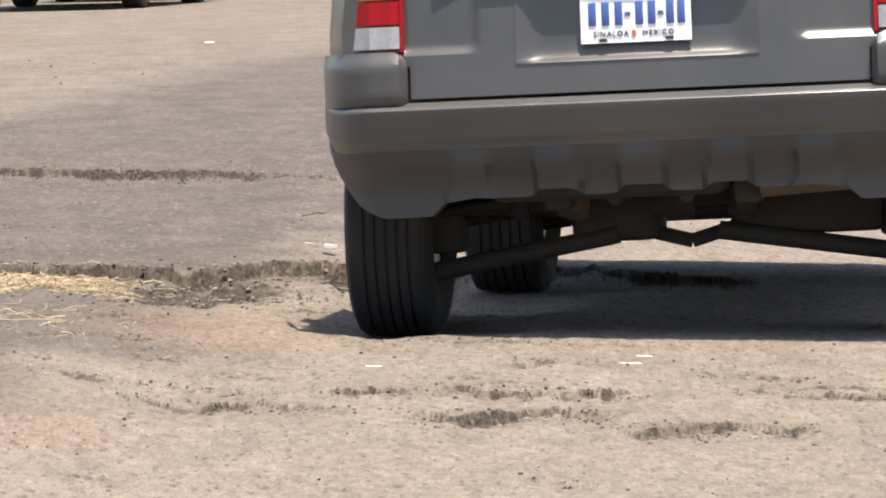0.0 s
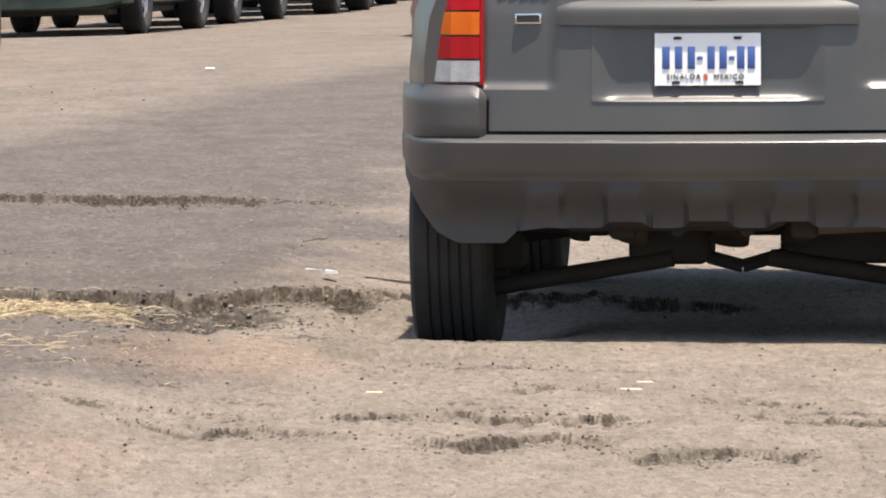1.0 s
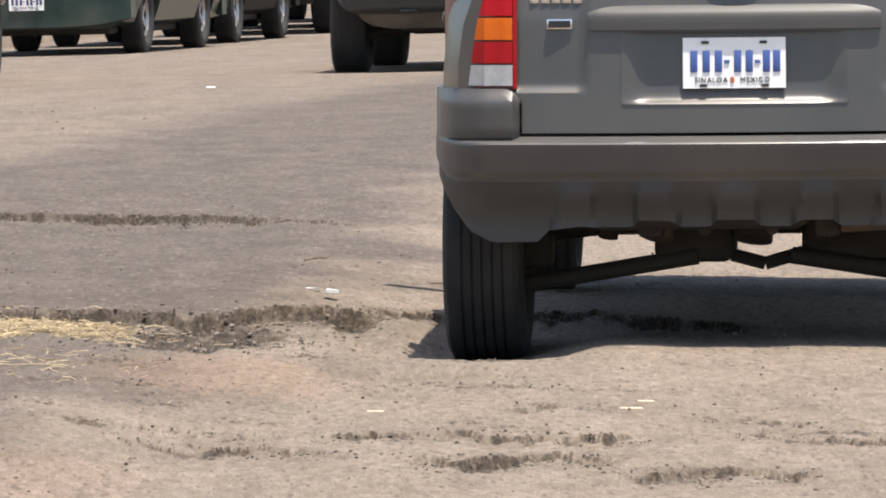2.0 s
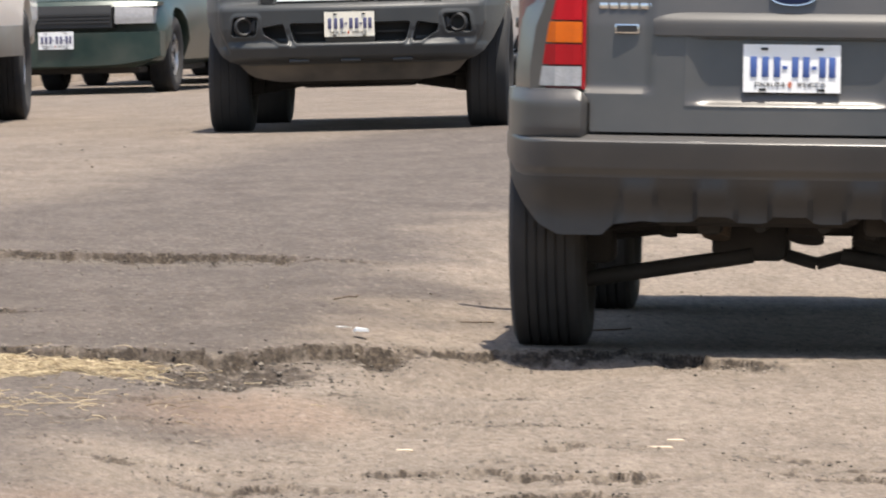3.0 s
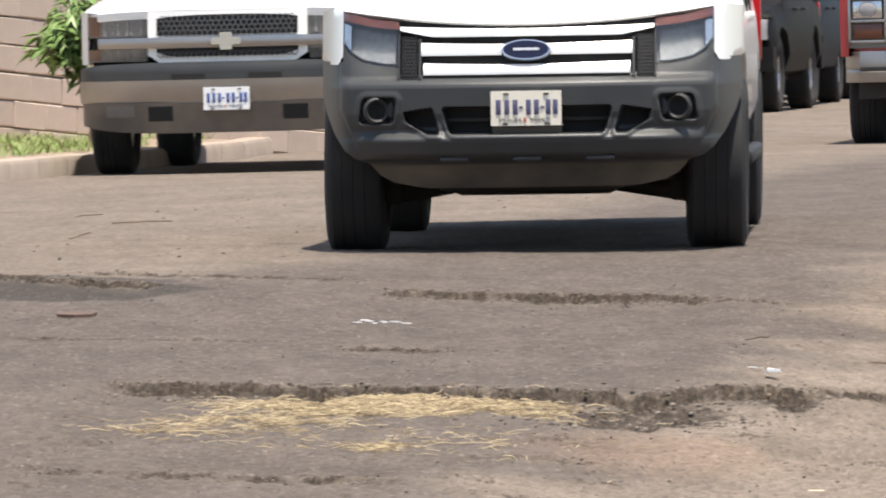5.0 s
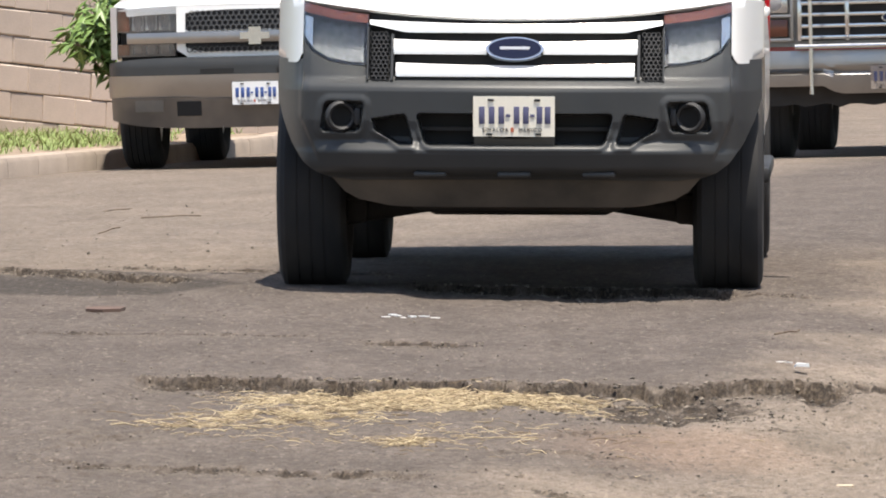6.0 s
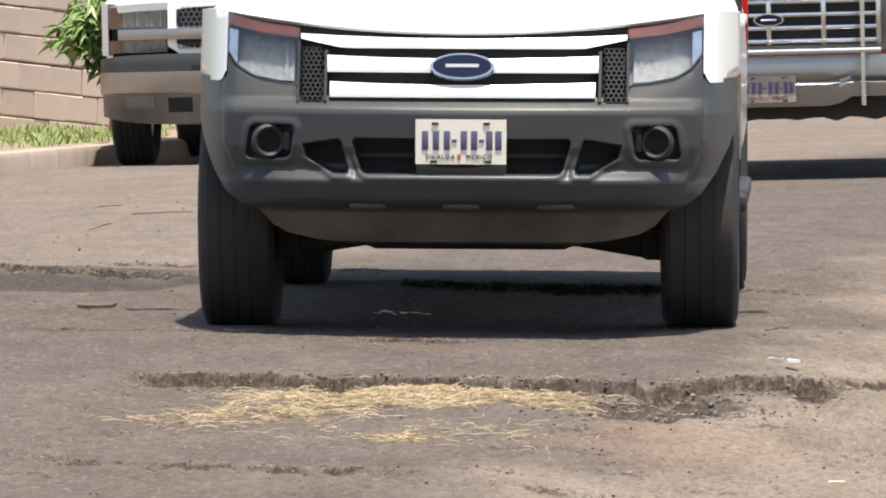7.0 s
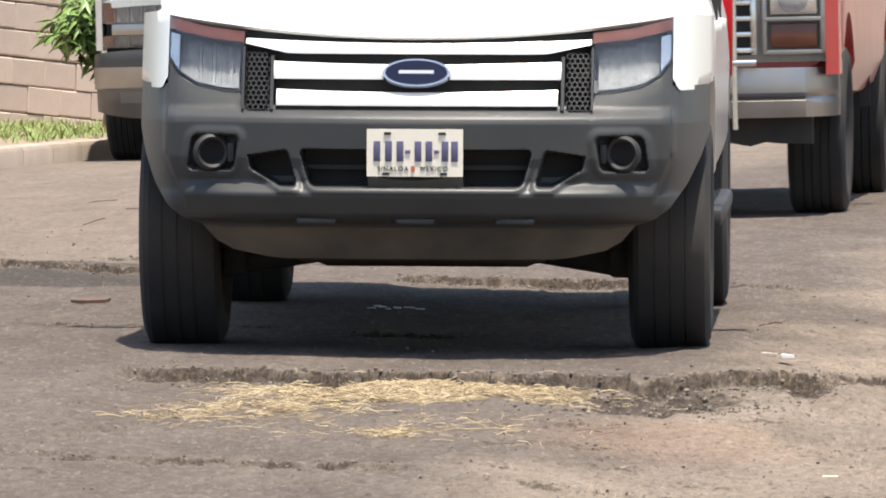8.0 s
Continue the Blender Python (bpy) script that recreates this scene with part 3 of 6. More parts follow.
    sheet(bm, span(-w * 0.97, w * 0.97, 14), lambda x: clear + 0.06, lambda x: clear + 0.32, lambda x, z: r - 0.06 + 0.10 * (abs(x) / w) ** 2.5 * 1.6, -0.22, 4)
    part("rear_bumper", bm, bumper or paint, car)
    bm = bmesh.new()
    sheet(bm, span(-w * 0.52, w * 0.52, 8), lambda x: clear + 0.34, lambda x: hood - 0.11, lambda x, z: bow(x) + 0.012 - 0.25 * max(0, z - hood + 0.2), 0.3, 4)
    part("grille", bm, black_mat, car)
    bm = bmesh.new()
    sheet(bm, span(-w * 0.93, w * 0.93, 14), lambda x: hood - 0.125, lambda x: hood - 0.075 - 0.02 * (abs(x) / w) ** 3, lambda x, z: bow(x) - 0.02 - 0.8 * (z - hood + 0.125), 0.3, 3)
    part("bonnet_lip", bm, paint, car)
    for k in range(3):
        bm = bmesh.new()
        zz = clear + 0.38 + (hood - 0.2 - clear - 0.38) * k / 2
        sheet(bm, span(-w * 0.51, w * 0.51, 8), lambda x: zz, lambda x: zz + 0.018, lambda x, z: bow(x) + 0.022, 0.03, 1)
        part("grille_bar", bm, chrome_mat if bumper else black_mat, car)
    for side in (-1, 1):
        bm = bmesh.new()
        sheet(bm, span(side * w * 0.55, side * w * 0.90, 6), lambda x: clear + 0.37, lambda x: hood - 0.12 - 0.03 * (abs(x) / w) ** 3, lambda x, z: bow(x) + 0.016 - 0.25 * max(0, z - hood + 0.2), 0.22, 4)
        part("headlamp", bm, clear_lens_mat, car, "clear glass headlamp")
        bm = bmesh.new()
        box(bm, min(side * w * 0.78, side * w * 0.93), max(side * w * 0.78, side * w * 0.93), r - 0.02, r + 0.1, belt - 0.3, belt - 0.05, 0.01)
        part("tail_lamp", bm, red_lens_mat, car, "red tail lamp")
        bm = bmesh.new()
        box(bm, min(side * (w - 0.01), side * (w + 0.19)), max(side * (w - 0.01), side * (w + 0.19)), wb / 2 - 0.72, wb / 2 - 0.62, belt + 0.04, belt + 0.17, 0.03)
        part("wing_mirror", bm, black_mat, car)
        for y0, y1 in ((-0.55, 0.12), (0.16, 0.95)) if style != "pickup" else ((-0.1, 0.95),):
            bm = bmesh.new()
            box(bm, min(side * (w - 0.02), side * (w + 0.022)), max(side * (w - 0.02), side * (w + 0.022)), y0 + 0.12, y0 + 0.26, belt - 0.13, belt - 0.10, 0.006)
            part("door_handle", bm, black_mat, car)
    bm = bmesh.new()
    box(bm, -w * 0.72, w * 0.72, r + 0.25, f - 0.3, clear - 0.05, clear + 0.08, 0.02)
    for y in (wb / 2, -wb / 2):
        tube(bm, (-track / 2, y, tyre), (track / 2, y, tyre), 0.045)
    part("underbody", bm, under_mat, car)
    if plate:
        number_plate(car, f + 0.07, clear + 0.24, 1, plate, dark_ink_mat)
    wheels = add_wheels(car, (wb / 2, -wb / 2), track, tyre, tyre_w, rim)
    return car, wheels


def sym(car, name, build, mat, label="", sharp=35, parent=None):
    """Builds the same part on both sides; build(bm, side)."""
    for side in (-1, 1):
        bm = bmesh.new()
        build(bm, side)
        part(name, bm, mat, parent or car, label, sharp)


def quad(bm, pts, thick):
    """A flat pane through four points, pushed back along thick (a vector)."""
    vs = [bm.verts.new(p) for p in pts]
    low = [bm.verts.new(Vector(p) - Vector(thick)) for p in pts]
    bm.faces.new(vs), bm.faces.new(low[::-1])
    n = len(pts)
    for k in range(n):
        bm.faces.new((vs[k], vs[(k + 1) % n], low[(k + 1) % n], low[k]))


def ellipse_badge(car, y, z, a, b, tilt, name="badge"):
    """An oval enamel badge with a bright rim and a plain light stroke."""
    bm = bmesh.new()
    bmesh.ops.create_cone(bm, cap_ends=True, segments=36, radius1=1, radius2=0.97, depth=0.016, matrix=Matrix.Diagonal((a, 1, b, 1)) @ Matrix.Rotation(-math.pi / 2, 4, "X"))
    rim = part(name, bm, chrome_mat, car, "oval badge with a bright rim")
    rim.matrix_basis = pose(0, y, z, tilt)
    bm = bmesh.new()
    bmesh.ops.create_cone(bm, cap_ends=True, segments=36, radius1=1, radius2=1, depth=0.006, matrix=Matrix.Translation((0, 0.009, 0)) @ Matrix.Diagonal((a * 0.88, 1, b * 0.82, 1)) @ Matrix.Rotation(-math.pi / 2, 4, "X"))
    part("enamel", bm, badge_mat, rim, "dark blue enamel")
    bm = bmesh.new()
    box(bm, -a * 0.50, a * 0.50, 0.0115, 0.0135, -b * 0.13, b * 0.13, 0.0012, 1)
    part("emblem_stroke", bm, silver_mat, rim, "plain light stroke")
    return rim


def honeycomb(bm, x0, x1, z0, z1, depth, r):
    """Hexagonal wires that fill a rectangle on a bowed face."""
    dz, dx = r * 1.5, r * math.sqrt(3)
    row, z = 0, z0 + r * 0.6
    while z < z1 - r * 0.4:
        x = x0 + r + (dx / 2 if row % 2 else 0)
        while x < x1 - r * 0.5:
            pts = [(x + r * math.sin(k * math.pi / 3), z + r * math.cos(k * math.pi / 3)) for k in range(6)]
            inner = [(x + 0.74 * (px - x), z + 0.74 * (pz - z)) for px, pz in pts]
            o = [bm.verts.new((px, depth(px, pz), pz)) for px, pz in pts]
            i = [bm.verts.new((px, depth(px, pz), pz)) for px, pz in inner]
            ob = [bm.verts.new((px, depth(px, pz) - 0.012, pz)) for px, pz in inner]
            for k in range(6):
                j = (k + 1) % 6
                bm.faces.new((o[k], o[j], i[j], i[k]))
                bm.faces.new((i[k], i[j], ob[j], ob[k]))
            x += dx
        z += dz
        row += 1
    bmesh.ops.remove_doubles(bm, verts=bm.verts[:], dist=0.0004)


def cab(car, paint, w, belt, roof, c0, c1, c2, c3, doors, top=0.76):
    """A cabin with its pillars, windscreen, rear window and side windows set in; doors: spans of y."""
    bm = bmesh.new()
    b0 = belt - 0.05
    loft(bm, [(y, [(0, b0), (w * 0.92, b0), (w * 0.955, b0 + 0.06), (tw, tz - 0.09), (tw - 0.05, tz - 0.025), (tw - 0.16, tz), (0, tz + 0.03)]) for y, tw, tz in
              ((c0, w * 0.93, belt + 0.06), (c1, w * top, roof - 0.02), ((c1 + c2) / 2, w * (top + 0.015), roof), (c2, w * top, roof - 0.01), (c3, w * 0.93, belt + 0.06))])
    part("cabin", bm, paint, car)
    for side in (-1, 1):
        for y0, y1 in doors:
            bm = bmesh.new()
            slope = lambda z: side * (w * 0.955 + (w * top - w * 0.955) * (z - belt) / (roof - 0.1 - belt) + 0.006)
            lo, hi = belt + 0.06, roof - 0.13
            quad(bm, [(slope(lo), y0, lo), (slope(lo), y1 + 0.12, lo), (slope(hi), y1 - 0.1, hi), (slope(hi), y0 + 0.03, hi)], (side * 0.02, 0, 0))
            part("side_window", bm, window_mat, car, "dark side window")
            bm = bmesh.new()
            box(bm, min(side * (w - 0.02), side * (w + 0.024)), max(side * (w - 0.02), side * (w + 0.024)), y0 + 0.06, y0 + 0.22, belt - 0.15, belt - 0.115, 0.008)
            part("door_handle", bm, paint, car)
            bm = bmesh.new()
            box(bm, min(side * (w - 0.05), side * (w + 0.003)), max(side * (w - 0.05), side * (w + 0.003)), y0 - 0.05, y0 - 0.043, 0.45, belt)
            part("door_gap", bm, black_mat, car)
    for nm, ya, yb in (("windscreen", c3, c2), ("rear_window", c0, c1)):
        bm = bmesh.new()
        s = 1 if ya > yb else -1
        lo, hi = (ya + (yb - ya) * 0.12, belt + 0.06 + (roof - belt - 0.08) * 0.12), (ya + (yb - ya) * 0.92, belt + 0.06 + (roof - belt - 0.08) * 0.92)
        up = Vector((0, s * (roof - belt), abs(ya - yb))).normalized() * 0.016
        quad(bm, [Vector(p) + up for p in ((-w * 0.84, *lo), (w * 0.84, *lo), (w * (top - 0.1), *hi), (-w * (top - 0.1), *hi))], up * 1.2)
        part(nm, bm, window_mat, car, "dark tinted glass")


def mirror(car, paint, w, y, z):
    def build(bm, side):
        box(bm, *sorted((side * (w + 0.03), side * (w + 0.22))), y - 0.05, y + 0.06, z, z + 0.19, 0.035, 3)
        box(bm, *sorted((side * (w - 0.05), side * (w + 0.06))), y - 0.02, y + 0.03, z + 0.03, z + 0.07, 0.01)
    sym(car, "wing_mirror", build, paint)


# ---- the white double-cab pickup ----
def white_pickup():
    car = thing("pickup_truck", "white double-cab pickup with a dark grey plastic bumper", "truck", "moving vehicles")
    wb, track, r, w = 3.22, 1.56, 0.378, 0.91
    nose = 2.53

    def bow(x):
        a = abs(x)
        return nose - 0.20 * (a / 0.8) ** 2.4 - 0.32 * (max(0.0, a - 0.76) / 0.14) ** 2

    def face(x, z):
        return bow(x) - max(0.0, z - 0.73) * 0.42 - max(0.0, 0.50 - z) * 0.45 - 0.02 * (max(0.0, 0.62 - z) / 0.1 if z > 0.52 else 1.0)

    # body
    bm = bmesh.new()
    st = []
    for y, k, zb, top in ((-2.80, 0.94, 0.52, 1.10), (-2.72, 0.98, 0.46, 1.12), (-1.61, 1.0, 0.44, 1.12), (-0.85, 1.0, 0.40, 1.12), (0.0, 1.0, 0.38, 1.12), (0.95, 1.0, 0.38, 1.14)):
        st.append((y, section(w * k * 0.93, w * k, w * k * 0.985, w * k * 0.96, zb, zb + 0.2, top - 0.12, top)))
    for y, k, zb, top in ((1.15, 1.0, 0.40, 1.17), (1.61, 1.005, 0.45, 1.15), (1.80, 0.985, 0.50, 1.13), (1.93, 0.93, 0.54, 1.10), (2.0, 0.86, 0.56, 1.06)):
        st.append((y, section(w * k * 0.90, w * k, w * k * 0.985, w * k * 0.86, zb, zb + 0.15, top - 0.10, top)))
    loft(bm, st)
    body = part("body", bm, white_mat, car)
    cut_arches(body, [(wb / 2, r + 0.02), (-wb / 2, r + 0.02)], r + 0.09, w)
    # bonnet with a raised middle
    bm = bmesh.new()
    xs = span(-0.815, 0.815, 24)
    rows = []
    for j in range(13):
        u = j / 12
        ring = []
        for x in xs:
            lip = 1.006 + 0.056 * (abs(x) / 0.74) ** 2.0
            yf = bow(x) - 0.135 - 0.01 * abs(x)
            y = yf + (0.98 - yf) * u
            crease = 0.012 * float(smooth(0.44, 0.52, 0.60 - abs(abs(x) - 0.05)))
            z = lip + (1.165 - 0.03 * (abs(x) / 0.8) ** 2 - lip) * u ** 0.55 + crease * min(1, u * 4)
            if j == 0:
                z -= 0.008
            ring.append(bm.verts.new((x, y, z)))
        rows.append(ring)
    under = [[bm.verts.new(v.co - Vector((0, 0.02 if j == 0 else 0, 0.010 if j == 0 else 0.05))) for v in ring] for j, ring in enumerate(rows)]
    n = len(xs)
    for j in range(12):
        for i in range(n - 1):
            bm.faces.new((rows[j][i], rows[j][i + 1], rows[j + 1][i + 1], rows[j + 1][i]))
            bm.faces.new((under[j][i], under[j + 1][i], under[j + 1][i + 1], under[j][i + 1]))
        bm.faces.new((rows[j][0], rows[j + 1][0], under[j + 1][0], under[j][0]))
        bm.faces.new((rows[j][n - 1], under[j][n - 1], under[j + 1][n - 1], rows[j + 1][n - 1]))
    for i in range(n - 1):
        bm.faces.new((rows[0][i], under[0][i], under[0][i + 1], rows[0][i + 1]))
        bm.faces.new((rows[12][i], rows[12][i + 1], under[12][i + 1], under[12][i]))
    part("bonnet", bm, white_mat, car)
    # front wings beside the lamps
    lo = curve([(0.54, 0.822), (0.62, 0.826), (0.70, 0.842), (0.757, 0.875), (0.794, 0.925)])
    hi = curve([(0.54, 1.012), (0.67, 1.028), (0.794, 1.058)])

    def wing(bm, s):
        sheet(bm, [s * x for x in span(0.795, 0.91, 18)], lambda x: 0.832 + 0.035 * float(smooth(0.825, 0.795, abs(x))) ** 2 + 0.02 * float(smooth(0.86, 0.91, abs(x))), lambda x: 1.062 + 0.03 * (0.905 - abs(x)) / 0.2, lambda x, z: face(x, z) - 0.010 - 0.10 * max(0, abs(x) - 0.84), 0.25, 6)
    sym(car, "front_wing", wing, white_mat, sharp=75)
    # engine bay front that closes the gap behind grille and lamps
    bm = bmesh.new()
    box(bm, -0.80, 0.80, 1.95, 2.14, 0.48, 1.03, 0.02)
    part("radiator_support", bm, hole_mat, car, "black radiator panel")
    # bumper: one moulded skin with an intake, two corner pockets and two fog lamp wells
    low_edge = curve([(0, 0.405), (0.60, 0.400), (0.68, 0.408), (0.74, 0.428), (0.79, 0.465), (0.84, 0.535), (0.88, 0.62), (0.905, 0.70)])
    low = lambda x: low_edge(abs(x))

    def brow(x):
        a = abs(x)
        if a > 0.790:
            return 0.846
        return 0.787 if a < 0.542 else 0.787 + (lo(a) - 0.004 - 0.787) * float(smooth(0.542, 0.557, a))

    def hollow(a, z, cx, cz, hx, hz, rad):
        """Depth inside a rounded opening, below zero outside."""
        dx, dz = abs(a - cx) - hx + rad, abs(z - cz) - hz + rad
        return rad - math.hypot(max(dx, 0.0), max(dz, 0.0)) - min(max(dx, dz), 0.0)

    def moulded(x, z):
        a = abs(x)
        lean = a - 0.28 * (z - 0.588)
        intake = hollow(lean, z, 0.0, 0.590, 0.346, 0.058, 0.02)
        pocket = min(hollow(lean, z, 0.452, 0.590, 0.064, 0.058, 0.018), 0.650 - 0.16 * (a - 0.38) - z, z - 0.532 - 0.60 * max(0.0, a - 0.425))
        well = hollow(a + 0.15 * (z - 0.635), z, 0.640, 0.635, 0.074, 0.055, 0.02)
        y = face(x, z) + 0.004
        y -= 0.11 * float(smooth(-0.003, 0.006, intake)) + 0.10 * float(smooth(-0.003, 0.006, pocket)) + 0.040 * float(smooth(-0.004, 0.010, well))
        y += 0.014 * float(smooth(-0.030, -0.004, max(intake, pocket))) * float(smooth(0.60, 0.545, z))
        y += 0.008 * float(smooth(-0.035, -0.008, well)) * float(smooth(0.004, -0.004, well))
        y -= 0.036 * float(smooth(0.742, 0.786, z)) * float(smooth(0.83, 0.77, a))
        rim = 0.795 - 0.45 * max(0.0, 0.64 - z)
        y -= 0.016 * float(smooth(rim, rim + 0.018, a)) * float(smooth(0.46, 0.52, z))
        y += 0.045 * float(smooth(0.82, 0.58, a)) * float(smooth(0.40, 0.455, z)) * float(smooth(0.552, 0.508, z))
        return y - 0.02 * float(smooth(0.430, 0.412, z))
    bm = bmesh.new()
    sheet(bm, span(-0.905, 0.905, 440), lambda x: low(x), brow, moulded, 0.03, 110)
    part("front_bumper", bm, plastic_mat, car, "dark grey textured plastic bumper", 55)
    # the openings' dark depth with slats
    bm = bmesh.new()
    sheet(bm, span(-0.52, 0.52, 20), lambda x: 0.52, lambda x: 0.665, lambda x, z: face(x, z) - 0.085, 0.02, 2)
    part("lower_grille", bm, hole_mat, car, "black lower air intake")
    bm = bmesh.new()
    sheet(bm, span(-0.365, 0.365, 14), lambda x: 0.585, lambda x: 0.599, lambda x, z: face(x, z) - 0.055, 0.05, 1)
    part("intake_slat", bm, black_mat, car)
    # black block that stands in for the plate's shadow on the bumper shelf
    bm = bmesh.new()
    box(bm, -0.15, 0.15, nose - 0.075, nose - 0.012, 0.49, 0.575, 0.008)
    part("plate_shadow_block", bm, hole_mat, car)
    # fog lamp wells
    def fog(bm, s):
        cx, cz = s * 0.645, 0.636
        n = 28
        rr, tr = 0.048, 0.0105
        m = Matrix.Translation((cx, face(cx, cz) + 0.004, cz)) @ Matrix.Rotation(math.pi / 2, 4, "X") @ Matrix.Rotation(s * 0.30, 4, "Y")
        ring = [[bm.verts.new(m @ Vector(((rr + tr * math.cos(b)) * math.cos(a), (rr + tr * math.cos(b)) * math.sin(a), tr * 1.6 * math.sin(b)))) for b in (2 * math.pi * k / 8 for k in range(8))] for a in (2 * math.pi * i / n for i in range(n))]
        for i in range(n):
            for k in range(8):
                bm.faces.new((ring[i][k], ring[(i + 1) % n][k], ring[(i + 1) % n][(k + 1) % 8], ring[i][(k + 1) % 8]))
        x0, x1 = sorted((s * 0.57, s * 0.595))
        box(bm, x0, x1, face(cx, cz) - 0.05, face(s * 0.58, cz) - 0.006, cz - 0.032, cz + 0.032, 0.008)
    sym(car, "fog_lamp_bezel", fog, black_mat, "round bezel of an empty fog lamp well")
    sym(car, "fog_lamp_well", lambda bm, s: sheet(bm, [s * x for x in span(0.585, 0.705, 5)], lambda x: 0.585, lambda x: 0.687, lambda x, z: face(x, z) - 0.031, 0.006, 2), hole_mat)
    # lower lip and its ribs
    bm = bmesh.new()
    sheet(bm, span(-0.69, 0.69, 26), lambda x: 0.300 + 0.03 * max(0, abs(x) - 0.45) / 0.15 + 0.07 * (max(0, abs(x) - 0.58) / 0.11) ** 2, lambda x: 0.432, lambda x, z: face(x, z) - 0.02 - (0.43 - z) * 0.5, 0.08, 5)
    part("valance", bm, lip_mat, car, "dusty lower valance")
    for x in (-0.31, 0, 0.31):
        bm = bmesh.new()
        box(bm, x - 0.062, x + 0.062, face(x, 0.430) - 0.03, face(x, 0.430) + 0.044, 0.414, 0.436, 0.010, 3)
        part("valance_rib", bm, plastic_mat, car)
    # grille
    bm = bmesh.new()
    sheet(bm, span(-0.55, 0.55, 20), lambda x: 0.76, lambda x: 1.0 + 0.02 * abs(x), lambda x, z: face(x, z) - 0.06, 0.03, 4)
    part("grille_back", bm, hole_mat, car, "black grille backing")
    for z0, z1, half, ang in ((0.943, 0.978, 0.542, 0.03), (0.864, 0.912, 0.455, 0.0), (0.782, 0.826, 0.440, 0.0)):
        bm = bmesh.new()
        sheet(bm, span(-half, half, 24), lambda x: z0 + ang * max(0, abs(x) - 0.40) / 0.14 + 0.002, lambda x: z1 + 0.012 * (abs(x) / 0.5) ** 2, lambda x, z: face(x, z) - 0.004 - 0.012 * abs(z - (z0 + z1) / 2) / 0.03, 0.05, 4)
        part("grille_bar", bm, bar_mat, car, "bright silver grille bar")
    sym(car, "honeycomb", lambda bm, s: honeycomb(bm, *sorted((s * 0.462, s * 0.544)), 0.772, 0.948, lambda x, z: face(x, z) - 0.012, 0.0098), black_mat, "black honeycomb insert")
    sym(car, "honeycomb_frame", lambda bm, s: (sheet(bm, [s * x for x in span(0.450, 0.460, 2)], lambda x: 0.772, lambda x: 0.938, lambda x, z: face(x, z) - 0.006, 0.05, 3),
                                                sheet(bm, [s * x for x in span(0.543, 0.550, 2)], lambda x: 0.772, lambda x: 0.965, lambda x, z: face(x, z) - 0.004, 0.05, 3)), plastic_mat)
    ellipse_badge(car, face(0, 0.886) + 0.006, 0.886, 0.110, 0.047, 20)
    # headlamps
    for s in (-1, 1):
        xs = [s * x for x in span(0.547, 0.794, 14)]
        bm = bmesh.new()
        sheet(bm, xs, lambda x: lo(abs(x)), lambda x: hi(abs(x)), lambda x, z: face(x, z) - 0.085, 0.02, 4)
        lamp = part("headlamp", bm, lamp_back_mat, car, "swept headlamp with clear lens and amber brow")
        bm = bmesh.new()
        rib_rng = random.Random(3)
        for k in range(30):
            x, back_set, cut = 0.564 + 0.0064 * k, rib_rng.uniform(0.0, 0.016), rib_rng.uniform(0.0, 0.035)
            sheet(bm, [s * x, s * (x + 0.0058)], lambda q: lo(abs(q)) + 0.010, lambda q: hi(abs(q)) - 0.050 - 0.4 * cut, lambda q, z: face(q, z) - 0.05 - back_set - 0.010 * math.cos((z - 0.93) * 12), 0.012, 6)
        part("reflector_rib", bm, lamp_rib_mat, lamp, "ribbed reflector")
        bm = bmesh.new()
        sheet(bm, [s * x for x in span(0.757, 0.787, 3)], lambda x: lo(abs(x)) + 0.015, lambda x: hi(abs(x)) - 0.05, lambda x, z: face(x, z) - 0.02, 0.02, 4)
        part("side_reflector", bm, reflector_mat, lamp)
        bm = bmesh.new()
        sheet(bm, xs, lambda x: hi(abs(x)) - 0.034 - 0.01 * (abs(x) - 0.52), lambda x: hi(abs(x)) - 0.002, lambda x, z: face(x, z) - 0.012, 0.03, 2)
        part("indicator", bm, amber_strip_mat, lamp, "dull amber strip")
        bm = bmesh.new()
        sheet(bm, xs, lambda x: lo(abs(x)), lambda x: hi(abs(x)), lambda x, z: face(x, z) - 0.004, 0.005, 6)
        glass = part("lens", bm, lens_mat, lamp, "clear moulded lens")
        glass.visible_shadow = False
    # cab, bed, mirrors
    cab(car, white_mat, w * 0.98, 1.14, 1.80, -0.95, -0.72, 0.45, 1.12, ((-0.62, 0.02), (0.08, 0.72)))
    mirror(car, white_mat, w, 0.78, 1.14)
    bm = bmesh.new()
    box(bm, -0.72, 0.72, -2.70, -1.02, 1.05, 1.128, 0.004)
    part("bed_liner", bm, black_mat, car)
    bm = bmesh.new()
    box(bm, -0.86, 0.86, -2.92, -2.78, 0.50, 0.66, 0.03)
    part("rear_bumper", bm, plastic_mat, car)
    sym(car, "tail_lamp", lambda bm, s: box(bm, *sorted((s * 0.76, s * 0.90)), -2.83, -2.70, 0.78, 1.08, 0.01), red_lens_mat, "red tail lamp")
    sym(car, "mud_flap", lambda bm, s: box(bm, *sorted((s * 0.66, s * 0.90)), -2.11, -2.10, 0.20, 0.62), black_mat, "black rubber mud flap")
    sym(car, "side_step", lambda bm, s: box(bm, *sorted((s * 0.80, s * 0.93)), -1.1, 1.05, 0.36, 0.42, 0.015), black_mat)
    # arch liners, underside
    for yy in (wb / 2, -wb / 2):
        sym(car, "arch_liner", lambda bm, s: box(bm, *sorted((s * 0.58, s * 0.62)), yy - 0.45, yy + 0.45, 0.40, 0.95), under_mat)
